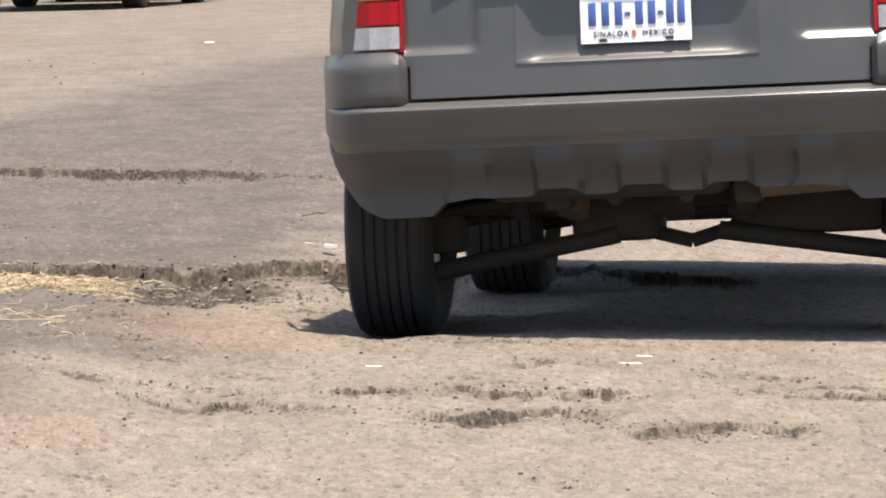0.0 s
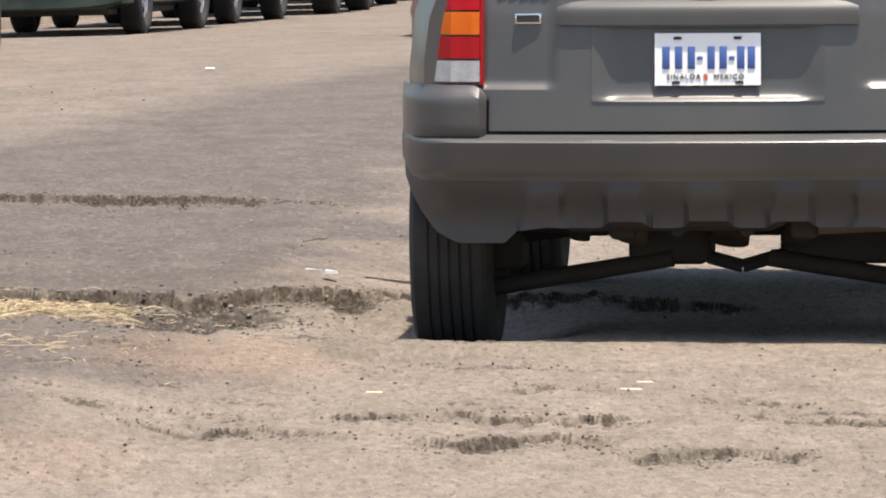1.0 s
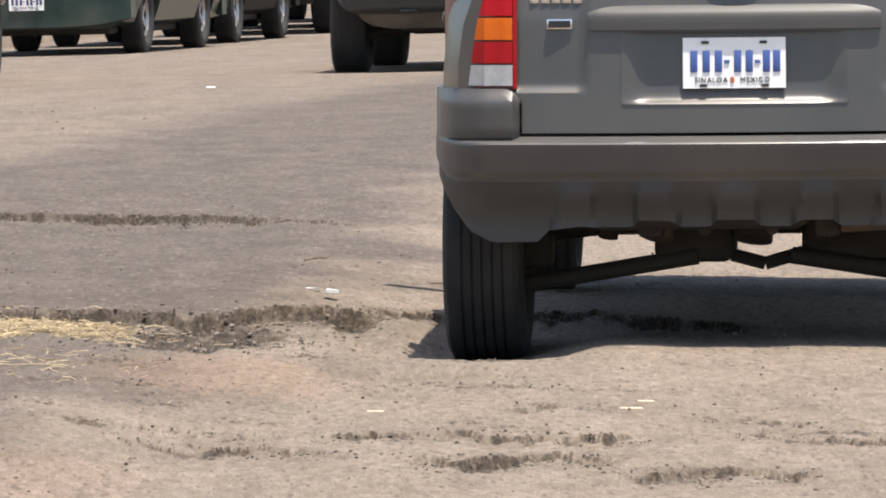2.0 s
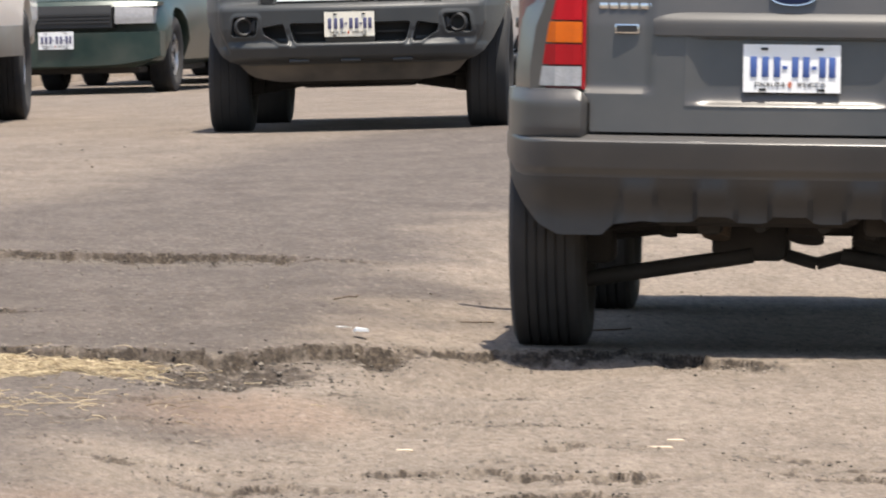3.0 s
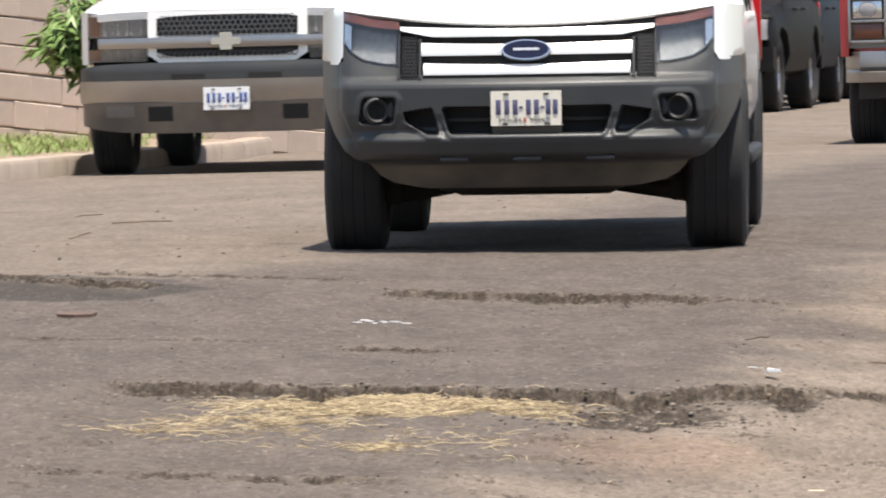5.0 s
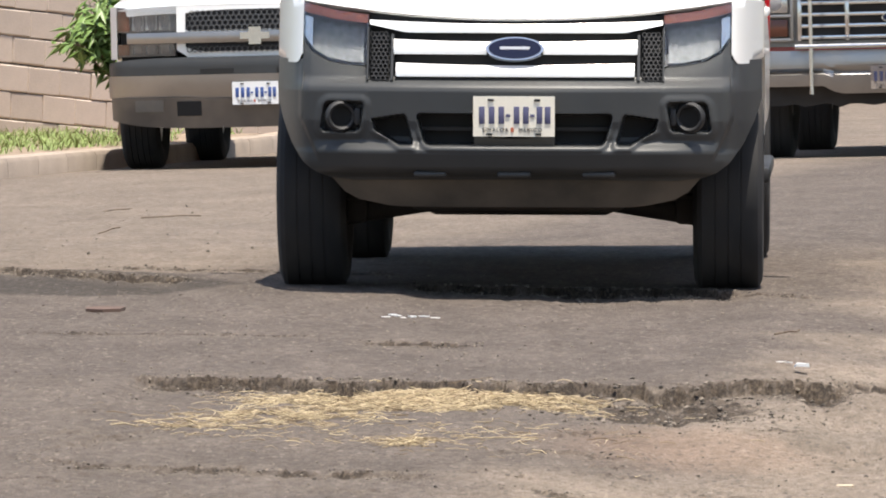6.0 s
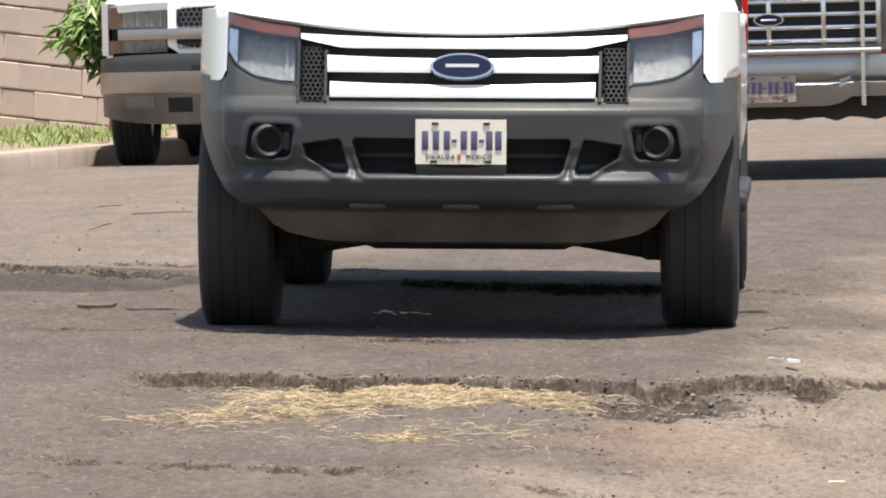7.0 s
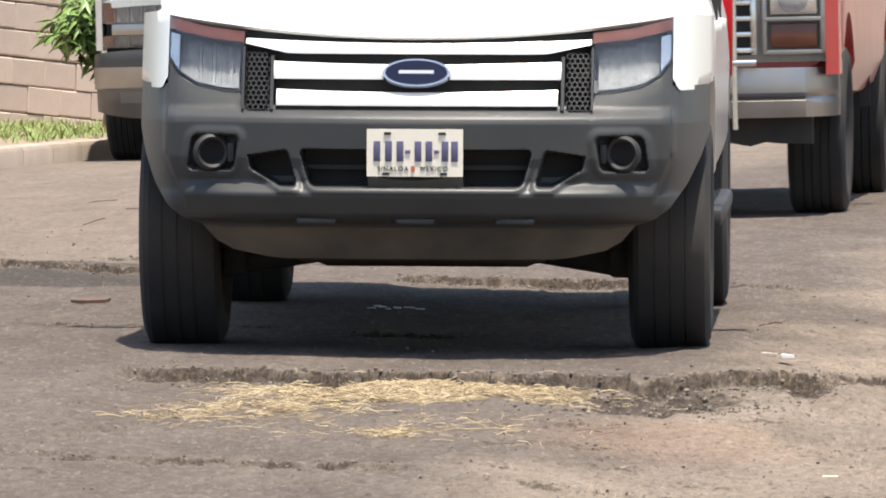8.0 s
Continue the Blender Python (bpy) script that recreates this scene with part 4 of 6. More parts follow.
    bm = bmesh.new()
    box(bm, -0.48, 0.48, -2.5, 2.05, 0.40, 0.52, 0.02)
    for x in (-0.42, 0.42):
        box(bm, x - 0.05, x + 0.05, -2.6, 2.1, 0.36, 0.48, 0.01)
    part("chassis", bm, under_mat, car, "dirty black chassis")
    bm = bmesh.new()
    box(bm, -0.40, 0.40, 1.85, 2.15, 0.28, 0.40, 0.03)
    box(bm, -0.36, 0.36, 1.4, 1.8, 0.255, 0.34, 0.04)
    part("engine_guard", bm, under_mat, car)
    for s in (-1, 1):
        bm = bmesh.new()
        tube(bm, (s * 0.33, 1.60, 0.30), (s * 0.68, 1.63, 0.26), 0.035, 0.05)
        tube(bm, (s * 0.33, 1.40, 0.31), (s * 0.68, 1.60, 0.25), 0.03, 0.045)
        tube(bm, (s * 0.30, 1.75, 0.33), (s * 0.70, 1.72, 0.32), 0.015)
        box(bm, *sorted((s * 0.58, s * 0.66)), 1.52, 1.72, 0.22, 0.46, 0.02)
        part("control_arm", bm, under_mat, car)
    bm = bmesh.new()
    tube(bm, (-0.75, -wb / 2, r), (0.75, -wb / 2, r), 0.05)
    bmesh.ops.create_uvsphere(bm, u_segments=18, v_segments=10, radius=0.16, matrix=Matrix.Translation((0.1, -wb / 2, r)))
    part("rear_axle", bm, under_mat, car)
    number_plate(car, nose + 0.022, 0.640, 1, old_plate_mat, dark_ink_mat)
    wheels = add_wheels(car, (wb / 2, -wb / 2), track, r, 0.262, grooves=3, groove=0.0025)
    return car, wheels


# ---- the grey sport utility vehicle, seen from behind ----
def grey_suv():
    car = thing("sport_utility_vehicle", "grey metallic sport utility vehicle with a worn bumper", "car", "moving vehicles")
    wb, track, r, w = 2.62, 1.55, 0.360, 0.885
    tail = -2.10

    def bow(x):
        a = abs(x)
        return tail + 0.05 * (a / 0.6) ** 2 + 0.30 * (max(0.0, a - 0.72) / 0.19) ** 2.2

    def face(x, z):
        return bow(x) + max(0.0, z - 0.62) * 0.10 + max(0.0, z - 0.95) * 0.12

    # body
    bm = bmesh.new()
    st = []
    for y, k, zb, top in ((-1.98, 0.92, 0.50, 1.06), (-1.85, 0.98, 0.44, 1.08), (-1.31, 1.0, 0.40, 1.08), (-0.4, 1.0, 0.36, 1.08), (0.6, 1.0, 0.36, 1.08), (0.9, 1.0, 0.38, 1.08)):
        st.append((y, section(w * k * 0.94, w * k, w * k * 0.98, w * k * 0.94, zb, zb + 0.2, top - 0.12, top)))
    for y, k, zb, top in ((1.05, 1.0, 0.38, 1.08), (1.6, 0.98, 0.40, 1.03), (2.0, 0.93, 0.44, 0.96), (2.16, 0.82, 0.50, 0.88)):
        st.append((y, section(w * k * 0.92, w * k, w * k * 0.97, w * k * 0.88, zb, zb + 0.18, top - 0.12, top)))
    loft(bm, st)
    body = part("body", bm, grey_mat, car)
    cut_arches(body, [(wb / 2, r), (-wb / 2, r)], r + 0.08, w)
    cab(car, grey_mat, w * 0.98, 1.08, 1.72, -1.94, -1.80, 0.35, 0.98, ((-1.6, -0.75), (-0.62, 0.02), (0.08, 0.62)), 0.80)
    mirror(car, black_mat, w, 0.68, 1.10)
    # tailgate: the skin in bands round the plate tub
    tub_x, z_led, z_top = 0.33, 0.725, 0.915
    bm = bmesh.new()
    side = lambda z: 0.622 + 0.03 * (z - 0.62)
    fx = span(-0.625, 0.625, 40)

    def skin(x, z):
        step = 0.018 * float(smooth(0.738, 0.764, z)) * float(smooth(0.425, 0.455, abs(x)))
        return face(x, z) + step
    sheet(bm, fx, lambda x: 0.622, lambda x: z_led - 0.015, skin, -0.04, 6)
    for a, b in ((-0.645, -tub_x), (tub_x, 0.645)):
        sheet(bm, span(a, b, 26), lambda x: z_led - 0.015, lambda x: 1.10, skin, -0.04, 40)
    sheet(bm, span(-tub_x, tub_x, 20), lambda x: z_top, lambda x: 1.10, skin, -0.04, 6)
    gate = part("tailgate", bm, grey_mat, car, "grey tailgate with a recess for the plate", 30)
    bm = bmesh.new()
    tx = span(-tub_x, tub_x, 26)

    def tub(x, z):
        e = min(1.0, max(0.0, (abs(x) - tub_x + 0.07) / 0.07))
        f = min(1.0, max(0.0, 1.0 - (z - z_led + 0.015) / 0.055))
        scoop = math.sqrt(max(0.0, 1.0 - f ** 2.2)) * (1.0 - float(smooth(0.0, 1.0, e)))
        return skin(x, z) + 0.026 * scoop - 0.003
    sheet(bm, tx, lambda x: z_led - 0.02, lambda x: z_top + 0.01, tub, -0.02, 40)
    part("plate_tub", bm, grey_mat, gate, "recess behind the number plate", 80)
    bm = bmesh.new()
    sheet(bm, span(-0.428, 0.428, 44), lambda x: 0.922, lambda x: 0.994 - 0.02 * (abs(x) / 0.425) ** 10, lambda x, z: face(x, z) - 0.016 + 0.014 * float(smooth(0.965, 0.994, z)) + 0.004 * float(smooth(0.41, 0.425, abs(x))), -0.06, 8)
    part("tailgate_handle", bm, skirt_mat, gate, "dull grey handle bar")
    bm = bmesh.new()
    box(bm, -0.628, 0.628, tail + 0.06, tail + 0.14, 0.600, 0.628)
    part("tailgate_gap", bm, hole_mat, car)
    for i in range(6):
        bm = bmesh.new()
        a = -0.60 + 0.19 * i / 6
        box(bm, a, a + 0.026, face(a, 1.01) + 0.008, face(a, 1.01) + 0.02, 1.000, 1.020, 0.002)
        part("nameplate", bm, chrome_mat, gate, "chrome letters drawn as plain bars")
    bm = bmesh.new()
    box(bm, -0.55, -0.475, face(-0.5, 0.93) + 0.006, face(-0.5, 0.93) + 0.02, 0.925, 0.955, 0.002)
    part("trim_badge", bm, chrome_mat, gate, "small chrome trim badge")
    bm = bmesh.new()
    box(bm, -0.545, -0.48, face(-0.5, 0.93) + 0.004, face(-0.5, 0.93) + 0.018, 0.930, 0.950)
    part("trim_badge_field", bm, black_mat, gate)
    ellipse_badge(gate, face(0, 1.045) - 0.005, 1.045, 0.075, 0.03, 180 - 8)
    # tail lamps in four fields
    fields = (("reversing_lamp", 0.758, 0.824, clear_lens_mat), ("brake_lamp", 0.824, 0.892, red_lens_mat), ("indicator", 0.892, 0.962, amber_lens_mat), ("tail_lamp", 0.962, 1.16, red_lens_mat))
    for s in (-1, 1):
        bm = bmesh.new()
        sheet(bm, [s * x for x in span(0.646, 0.865, 12)], lambda x: 0.752, lambda x: 1.17, lambda x, z: face(x, z) + 0.012, -0.06, 5)
        lamp = part("rear_lamp", bm, lamp_edge_mat, car, "upright rear lamp in red, amber and clear fields")
        for nm, z0, z1, m in fields:
            bm = bmesh.new()
            sheet(bm, [s * x for x in span(0.652, 0.785, 8)], lambda x: z0 + 0.003, lambda x: z1 - 0.003, lambda x, z: face(x, z) - 0.004 + 0.004 * math.cos(abs(x) * 260), -0.03, 3)
            part(nm, bm, m, lamp)
        bm = bmesh.new()
        sheet(bm, [s * x for x in span(0.64, 0.650, 2)], lambda x: 0.752, lambda x: 1.17, lambda x, z: face(x, z) - 0.002, -0.05, 4)
        part("lamp_edge", bm, red_lens_mat, lamp)
    # bumper: ledge, corner shoulders, face, skirt
    bm = bmesh.new()
    bx = span(-0.893, 0.893, 56)

    def bump(x, z):
        return bow(x) - 0.075 + 0.06 * float(smooth(0.594, 0.612, z)) * float(smooth(0.87, 0.78, abs(x))) + 0.022 * float(smooth(0.60, 0.48, z)) + 0.016 * float(smooth(0.515, 0.485, z))
    sheet(bm, bx, lambda x: 0.482 + 0.06 * float(smooth(0.85, 0.893, abs(x))), lambda x: 0.612, bump, -0.16, 26)
    for s in (-1, 1):
        sheet(bm, [s * x for x in span(0.632, 0.889, 14)], lambda x: 0.606, lambda x: 0.752 - 0.03 * float(smooth(0.66, 0.632, abs(x))), lambda x, z: bow(x) - 0.052 - 0.022 * float(smooth(0.77, 0.86, abs(x))) + 0.03 * float(smooth(0.715, 0.75, z)) + 0.03 * float(smooth(0.655, 0.632, abs(x))) + 0.012 * float(smooth(0.625, 0.606, z)) * float(smooth(0.86, 0.77, abs(x))), -0.2, 10)
    part("rear_bumper", bm, cladding_mat, car, "grey bumper with scuffs and dust", 38)
    bm = bmesh.new()

    def skirt(x, z):
        a = abs(x)
        rib = max(float(smooth(0.0, 0.010, 0.068 - 0.10 * (z - 0.36) - abs(a - c))) for c in (0.0, 0.235, 0.47))
        low = float(smooth(0.49, 0.36, z))
        return bow(x) - 0.035 + 0.075 * low - 0.030 * rib * float(smooth(0.492, 0.42, z))
    hem = curve([(0, 0.366), (0.055, 0.366), (0.075, 0.345), (0.165, 0.345), (0.185, 0.364), (0.285, 0.364), (0.305, 0.345), (0.41, 0.345), (0.46, 0.348), (0.56, 0.335), (0.575, 0.302), (0.72, 0.300), (0.79, 0.335), (0.84, 0.395), (0.87, 0.45), (0.905, 0.54)])
    sheet(bm, span(-0.886, 0.886, 100), lambda x: hem(abs(x)), lambda x: 0.488 + 0.06 * float(smooth(0.85, 0.893, abs(x))), skirt, -0.09, 8)
    # the skirt's under-slope shade is in its colour
    part("bumper_skirt", bm, skirt_mat, car, "ribbed lower skirt, dusty and darkened for shade", 40)
    for s in (-1, 1):
        bm = bmesh.new()
        box(bm, *sorted((s * 0.60, s * 0.80)), -1.75, -1.68, 0.31, 0.60, 0.01)
        part("arch_liner", bm, under_mat, car)
        bm = bmesh.new()
        sheet(bm, [s * x for x in (0.862, 0.885, 0.893)], lambda x: 0.53, lambda x: 0.74, lambda x, z: bow(0.87) + 0.05 - 0.2 * (0.893 - abs(x)), -0.35, 4)
        part("arch_flare", bm, skirt_mat, car)
    # underside
    bm = bmesh.new()
    box(bm, -0.62, 0.62, -1.95, 1.9, 0.40, 0.50, 0.02)
    part("floor_pan", bm, under_mat, car, "dirty underbody")
    bm = bmesh.new()
    box(bm, -0.27, -0.03, -1.46, -1.18, 0.205, 0.42, 0.03)
    box(bm, 0.17, 0.60, -1.44, -1.18, 0.205, 0.42, 0.03)
    box(bm, -0.60, 0.60, -1.40, -1.20, 0.285, 0.42, 0.03)
    for p, q in (((-0.04, -1.40, 0.225), (0.06, -1.40, 0.198)), ((0.06, -1.40, 0.198), (0.19, -1.40, 0.235))):
        tube(bm, p, q, 0.02, n=8)
    part("subframe", bm, under_mat, car)
    for x, rad, z in ((-0.25, 0.045, 0.335), (0.03, 0.06, 0.33), (0.22, 0.04, 0.32), (-0.40, 0.03, 0.34)):
        bm = bmesh.new()
        tube(bm, (x, -1.60, z - 0.05), (x + 0.015, -1.56, z + 0.07), rad, n=14)
        part("suspension_bush", bm, rust_mat if x == -0.25 else under_mat, car, "dusty brown rubber bush")
    bm = bmesh.new()
    box(bm, -0.60, 0.10, -1.05, -0.35, 0.275, 0.44, 0.05)
    part("fuel_tank", bm, under_mat, car)
    bm = bmesh.new()
    box(bm, -0.42, 0.42, 1.05, 1.75, 0.22, 0.42, 0.05)
    part("front_subframe", bm, under_mat, car)
    bm = bmesh.new()
    tube(bm, (0.30, -1.75, 0.38), (0.20, 0.9, 0.30), 0.032)
    part("exhaust_pipe", bm, rust_mat, car, "rusty exhaust pipe")
    bm = bmesh.new()
    tube(bm, (0.0, -1.2, 0.32), (0.0, 1.1, 0.34), 0.035)
    part("propeller_shaft", bm, under_mat, car)
    bm = bmesh.new()
    tube(bm, (0.30, -1.88, 0.40), (0.74, -1.88, 0.42), 0.085, n=20)
    tube(bm, (0.74, -1.88, 0.42), (0.82, -1.95, 0.40), 0.03)
    part("silencer", bm, rust_mat, car, "rusty exhaust silencer")
    for s in (-1, 1):
        for nm, p, q, rad in (("rear_link", (0.14, -1.45, 0.225), (0.70, -1.42, 0.135), 0.026), ("front_link", (0.20, -1.20, 0.33), (0.70, -1.28, 0.27), 0.024),
                              ("damper", (0.62, -1.31, 0.22), (0.58, -1.30, 0.62), 0.035), ("stabiliser_bar", (0.35, -1.55, 0.34), (0.66, -1.40, 0.30), 0.014)):
            bm = bmesh.new()
            tube(bm, (s * p[0], p[1], p[2]), (s * q[0], q[1], q[2]), rad)
            part(nm, bm, under_mat, car)
        bm = bmesh.new()
        box(bm, *sorted((s * 0.58, s * 0.68)), -1.42, -1.20, 0.19, 0.42, 0.02)
        part("wheel_carrier", bm, under_mat, car)
        bm = bmesh.new()
        tube(bm, (s * 0.30, 1.25, 0.27), (s * 0.68, 1.31, 0.23), 0.026)
        box(bm, *sorted((s * 0.58, s * 0.67)), 1.2, 1.42, 0.22, 0.46, 0.02)
        part("front_suspension_arm", bm, under_mat, car)
        bm = bmesh.new()
        tube(bm, (s * 0.05, -1.6, 0.36), (s * 0.10, -1.9, 0.33), 0.02)
        box(bm, *sorted((s * 0.22, s * 0.30)), -1.86, -1.72, 0.30, 0.42, 0.02)
        part("tank_strap", bm, under_mat, car)
    bm = bmesh.new()
    box(bm, -0.45, 0.22, -1.98, -1.62, 0.33, 0.46, 0.05)
    part("spare_wheel_well", bm, under_mat, car)
    # front end
    bm = bmesh.new()
    sheet(bm, span(-0.82, 0.82, 16), lambda x: 0.36, lambda x: 0.62, lambda x, z: 2.26 - 0.22 * (abs(x) / 0.82) ** 3, 0.2, 4)
    part("front_bumper", bm, cladding_mat, car)
    bm = bmesh.new()
    sheet(bm, span(-0.5, 0.5, 10), lambda x: 0.64, lambda x: 0.82, lambda x, z: 2.19 - 0.05 * (abs(x) / 0.5) ** 2, 0.06, 3)
    part("grille", bm, black_mat, car)
    sym(car, "headlamp", lambda bm, s: sheet(bm, [s * x for x in span(0.52, 0.78, 6)], lambda x: 0.64, lambda x: 0.82, lambda x, z: 2.2 - 0.22 * (abs(x) / 0.82) ** 3, 0.1, 3), clear_lens_mat)
    number_plate(car, tail + 0.027, 0.824, -1, plate_mat, ink_mat, -4)
    wheels = add_wheels(car, (wb / 2, -wb / 2), track, r, 0.245, grooves=5, drop=0.05)
    return car, wheels


# ---- the parked white pickup ----
def split_lamp_pickup():
    car = thing("pickup_truck", "white parked pickup with a chrome front bumper", "truck", "parked vehicles")
    wb, track, r, w = 3.65, 1.70, 0.39, 0.99
    nose = wb / 2 + 0.98

    def bow(x):
        return nose - 0.10 * (abs(x) / 0.8) ** 2.2 - 0.14 * (max(0.0, abs(x) - 0.86) / 0.13) ** 2

    bm = bmesh.new()
    st = []
    for y, k, zb, top in ((-wb / 2 - 1.15, 0.94, 0.55, 1.16), (-wb / 2 - 1.05, 0.98, 0.50, 1.18), (-wb / 2, 1.0, 0.48, 1.18), (-0.6, 1.0, 0.42, 1.18), (0.6, 1.0, 0.42, 1.18), (1.3, 1.0, 0.44, 1.18)):
        st.append((y, section(w * k * 0.94, w * k, w * k * 0.99, w * k * 0.95, zb, zb + 0.2, top - 0.1, top)))
    for y, k, zb, top in ((1.6, 1.0, 0.48, 1.17), (wb / 2 + 0.4, 0.99, 0.52, 1.13), (nose - 0.42, 0.95, 0.60, 1.115), (nose - 0.34, 0.92, 0.66, 1.10)):
        st.append((y, section(w * k * 0.92, w * k, w * k * 0.985, w * k * 0.88, zb, zb + 0.16, top - 0.08, top)))
    loft(bm, st)
    body = part("body", bm, white_mat, car)
    cut_arches(body, [(wb / 2, r + 0.02), (-wb / 2, r + 0.02)], r + 0.10, w)
    cab(car, white_mat, w * 0.98, 1.18, 1.88, -0.95, -0.75, 0.75, 1.45, ((-0.65, 0.2), (0.28, 1.0)), 0.80)
    mirror(car, black_mat, w, 1.05, 1.2)
    sym(car, "lower_flank", lambda bm, s: box(bm, *sorted((s * (w - 0.02), s * (w + 0.006))), -1.3, 1.3, 0.45, 0.66, 0.004), tan_mat, "beige lower flank")
    bm = bmesh.new()
    sheet(bm, span(-0.52, 0.52, 20), lambda x: 0.685 + 0.09 * float(smooth(0.38, 0.53, abs(x))), lambda x: 1.055, lambda x, z: bow(x) + 0.01 - max(0, z - 0.8) * 0.12, 0.12, 4)
    part("grille_surround", bm, white_mat, car, "white grille surround")
    for nm, z0, z1 in (("upper_grille", 0.90, 1.03), ("lower_grille", 0.762, 0.815)):
        half = 0.46
        bm = bmesh.new()
        sheet(bm, span(-half, half, 14), lambda x: z0 + (0.03 * float(smooth(0.36, 0.47, abs(x))) if z0 < 0.8 else 0), lambda x: z1 - (0.02 * (abs(x) / 0.46) ** 3 if z0 > 0.8 else 0), lambda x, z: bow(x) + 0.016 - max(0, z - 0.8) * 0.12, 0.03, 3)
        g = part(nm, bm, hole_mat, car, "black mesh grille")
        bm = bmesh.new()
        honeycomb(bm, -half, half, z0, z1 - 0.005, lambda x, z: bow(x) + 0.026 - max(0, z - 0.8) * 0.12, 0.021)
        part("grille_mesh", bm, mesh_wire_mat, g)
    bm = bmesh.new()
    sheet(bm, span(-0.85, 0.85, 26), lambda x: 0.818, lambda x: 0.888, lambda x, z: bow(x) + 0.045 - 0.2 * abs(z - 0.853), 0.07, 4)
    part("grille_crossbar", bm, dull_chrome_mat, car, "chrome bar across the grille")
    bm = bmesh.new()
    quad(bm, [(-0.095, bow(0) + 0.066, 0.835), (-0.04, bow(0) + 0.066, 0.835), (-0.04, bow(0) + 0.066, 0.80), (0.04, bow(0) + 0.066, 0.80), (0.04, bow(0) + 0.066, 0.835), (0.095, bow(0) + 0.066, 0.835), (0.095, bow(0) + 0.066, 0.878),
              (0.04, bow(0) + 0.066, 0.878), (0.04, bow(0) + 0.066, 0.913), (-0.04, bow(0) + 0.066, 0.913), (-0.04, bow(0) + 0.066, 0.878), (-0.095, bow(0) + 0.066, 0.878)], (0, 0.03, 0))
    part("badge", bm, chrome_mat, car, "cross-shaped chrome badge")
    for s in (-1, 1):
        for nm, z0, z1 in (("upper_headlamp", 0.892, 1.03), ("lower_headlamp", 0.735, 0.815)):
            bm = bmesh.new()
            sheet(bm, [s * x for x in span(0.53, 0.925, 12)], lambda x: z0, lambda x: z1 + (0.02 * (abs(x) - 0.53) / 0.3 if z0 > 0.8 else 0), lambda x, z: bow(x) - 0.05, 0.05, 2)
            lamp = part(nm, bm, lamp_back_mat, car, "clear glass headlamp")
            for cx in (0.565, 0.655, 0.745):
                bm = bmesh.new()
                sheet(bm, [s * q for q in span(cx, cx + 0.075, 4)], lambda x: z0 + 0.014, lambda x: z1 - 0.012, lambda x, z: bow(x) - 0.045 - 0.03 * math.sin((abs(x) - cx) / 0.075 * math.pi) + 0.02 * abs(z - (z0 + z1) / 2) / 0.06, 0.01, 4)
                part("reflector", bm, lamp_rib_mat, lamp)
            bm = bmesh.new()
            sheet(bm, [s * x for x in span(0.84, 0.92, 4)], lambda x: z0 + 0.01, lambda x: z1, lambda x, z: bow(x) - 0.03, 0.02, 2)
            part("indicator", bm, amber_strip_mat, lamp)
            bm = bmesh.new()
            sheet(bm, [s * x for x in span(0.53, 0.925, 12)], lambda x: z0, lambda x: z1 + (0.02 * (abs(x) - 0.53) / 0.3 if z0 > 0.8 else 0), lambda x, z: bow(x) + 0.01, 0.006, 3)
            part("lens", bm, lens_mat, lamp).visible_shadow = False
        bm = bmesh.new()
        sheet(bm, [s * x for x in span(0.926, 0.978, 5)], lambda x: 0.72, lambda x: 1.06, lambda x, z: bow(x) + 0.0, 0.25, 4)
        part("front_wing", bm, white_mat, car)
    bm = bmesh.new()
    rows = []
    for j in range(7):
        u = j / 6
        rows.append([(x, bow(x) - 0.02 + (1.35 - bow(x)) * u, 1.062 + 0.12 * u ** 0.6 - 0.03 * (abs(x) / 0.98) ** 4) for x in span(-0.975, 0.975, 16)])
    grid = [[bm.verts.new(p) for p in row] for row in rows]
    base = [[bm.verts.new((p[0], p[1] - 0.01, p[2] - 0.05)) for p in row] for row in rows]
    for j in range(6):
        for i in range(16):
            bm.faces.new((grid[j][i], grid[j][i + 1], grid[j + 1][i + 1], grid[j + 1][i]))
            bm.faces.new((base[j][i], base[j + 1][i], base[j + 1][i + 1], base[j][i + 1]))
    for i in range(16):
        bm.faces.new((grid[0][i], base[0][i], base[0][i + 1], grid[0][i + 1]))
    for j in range(6):
        bm.faces.new((grid[j][0], grid[j + 1][0], base[j + 1][0], base[j][0]))
        bm.faces.new((grid[j][16], base[j][16], base[j + 1][16], grid[j + 1][16]))
    part("bonnet", bm, white_mat, car)
    bm = bmesh.new()
    box(bm, -0.9, 0.9, nose - 0.36, nose - 0.2, 0.6, 1.04)
    part("radiator_support", bm, hole_mat, car)
    # bumper: dark cap, steel face, lower apron with openings
    bm = bmesh.new()
    sheet(bm, span(-0.985, 0.985, 36), lambda x: 0.612, lambda x: 0.725 - 0.03 * (abs(x) / 0.985) ** 6, lambda x, z: bow(x) + 0.07 - 0.3 * max(0, z - 0.68), 0.2, 5)
    cap = part("bumper_cap", bm, plastic_mat, car, "dark grey bumper top pad")
    for s in (-1, 1):
        bm = bmesh.new()
        sheet(bm, [s * x for x in span(0.14, 0.36, 4)], lambda x: 0.612, lambda x: 0.648, lambda x, z: bow(x) + 0.076, 0.02, 1)
        part("cap_slot", bm, hole_mat, cap)
    bm = bmesh.new()
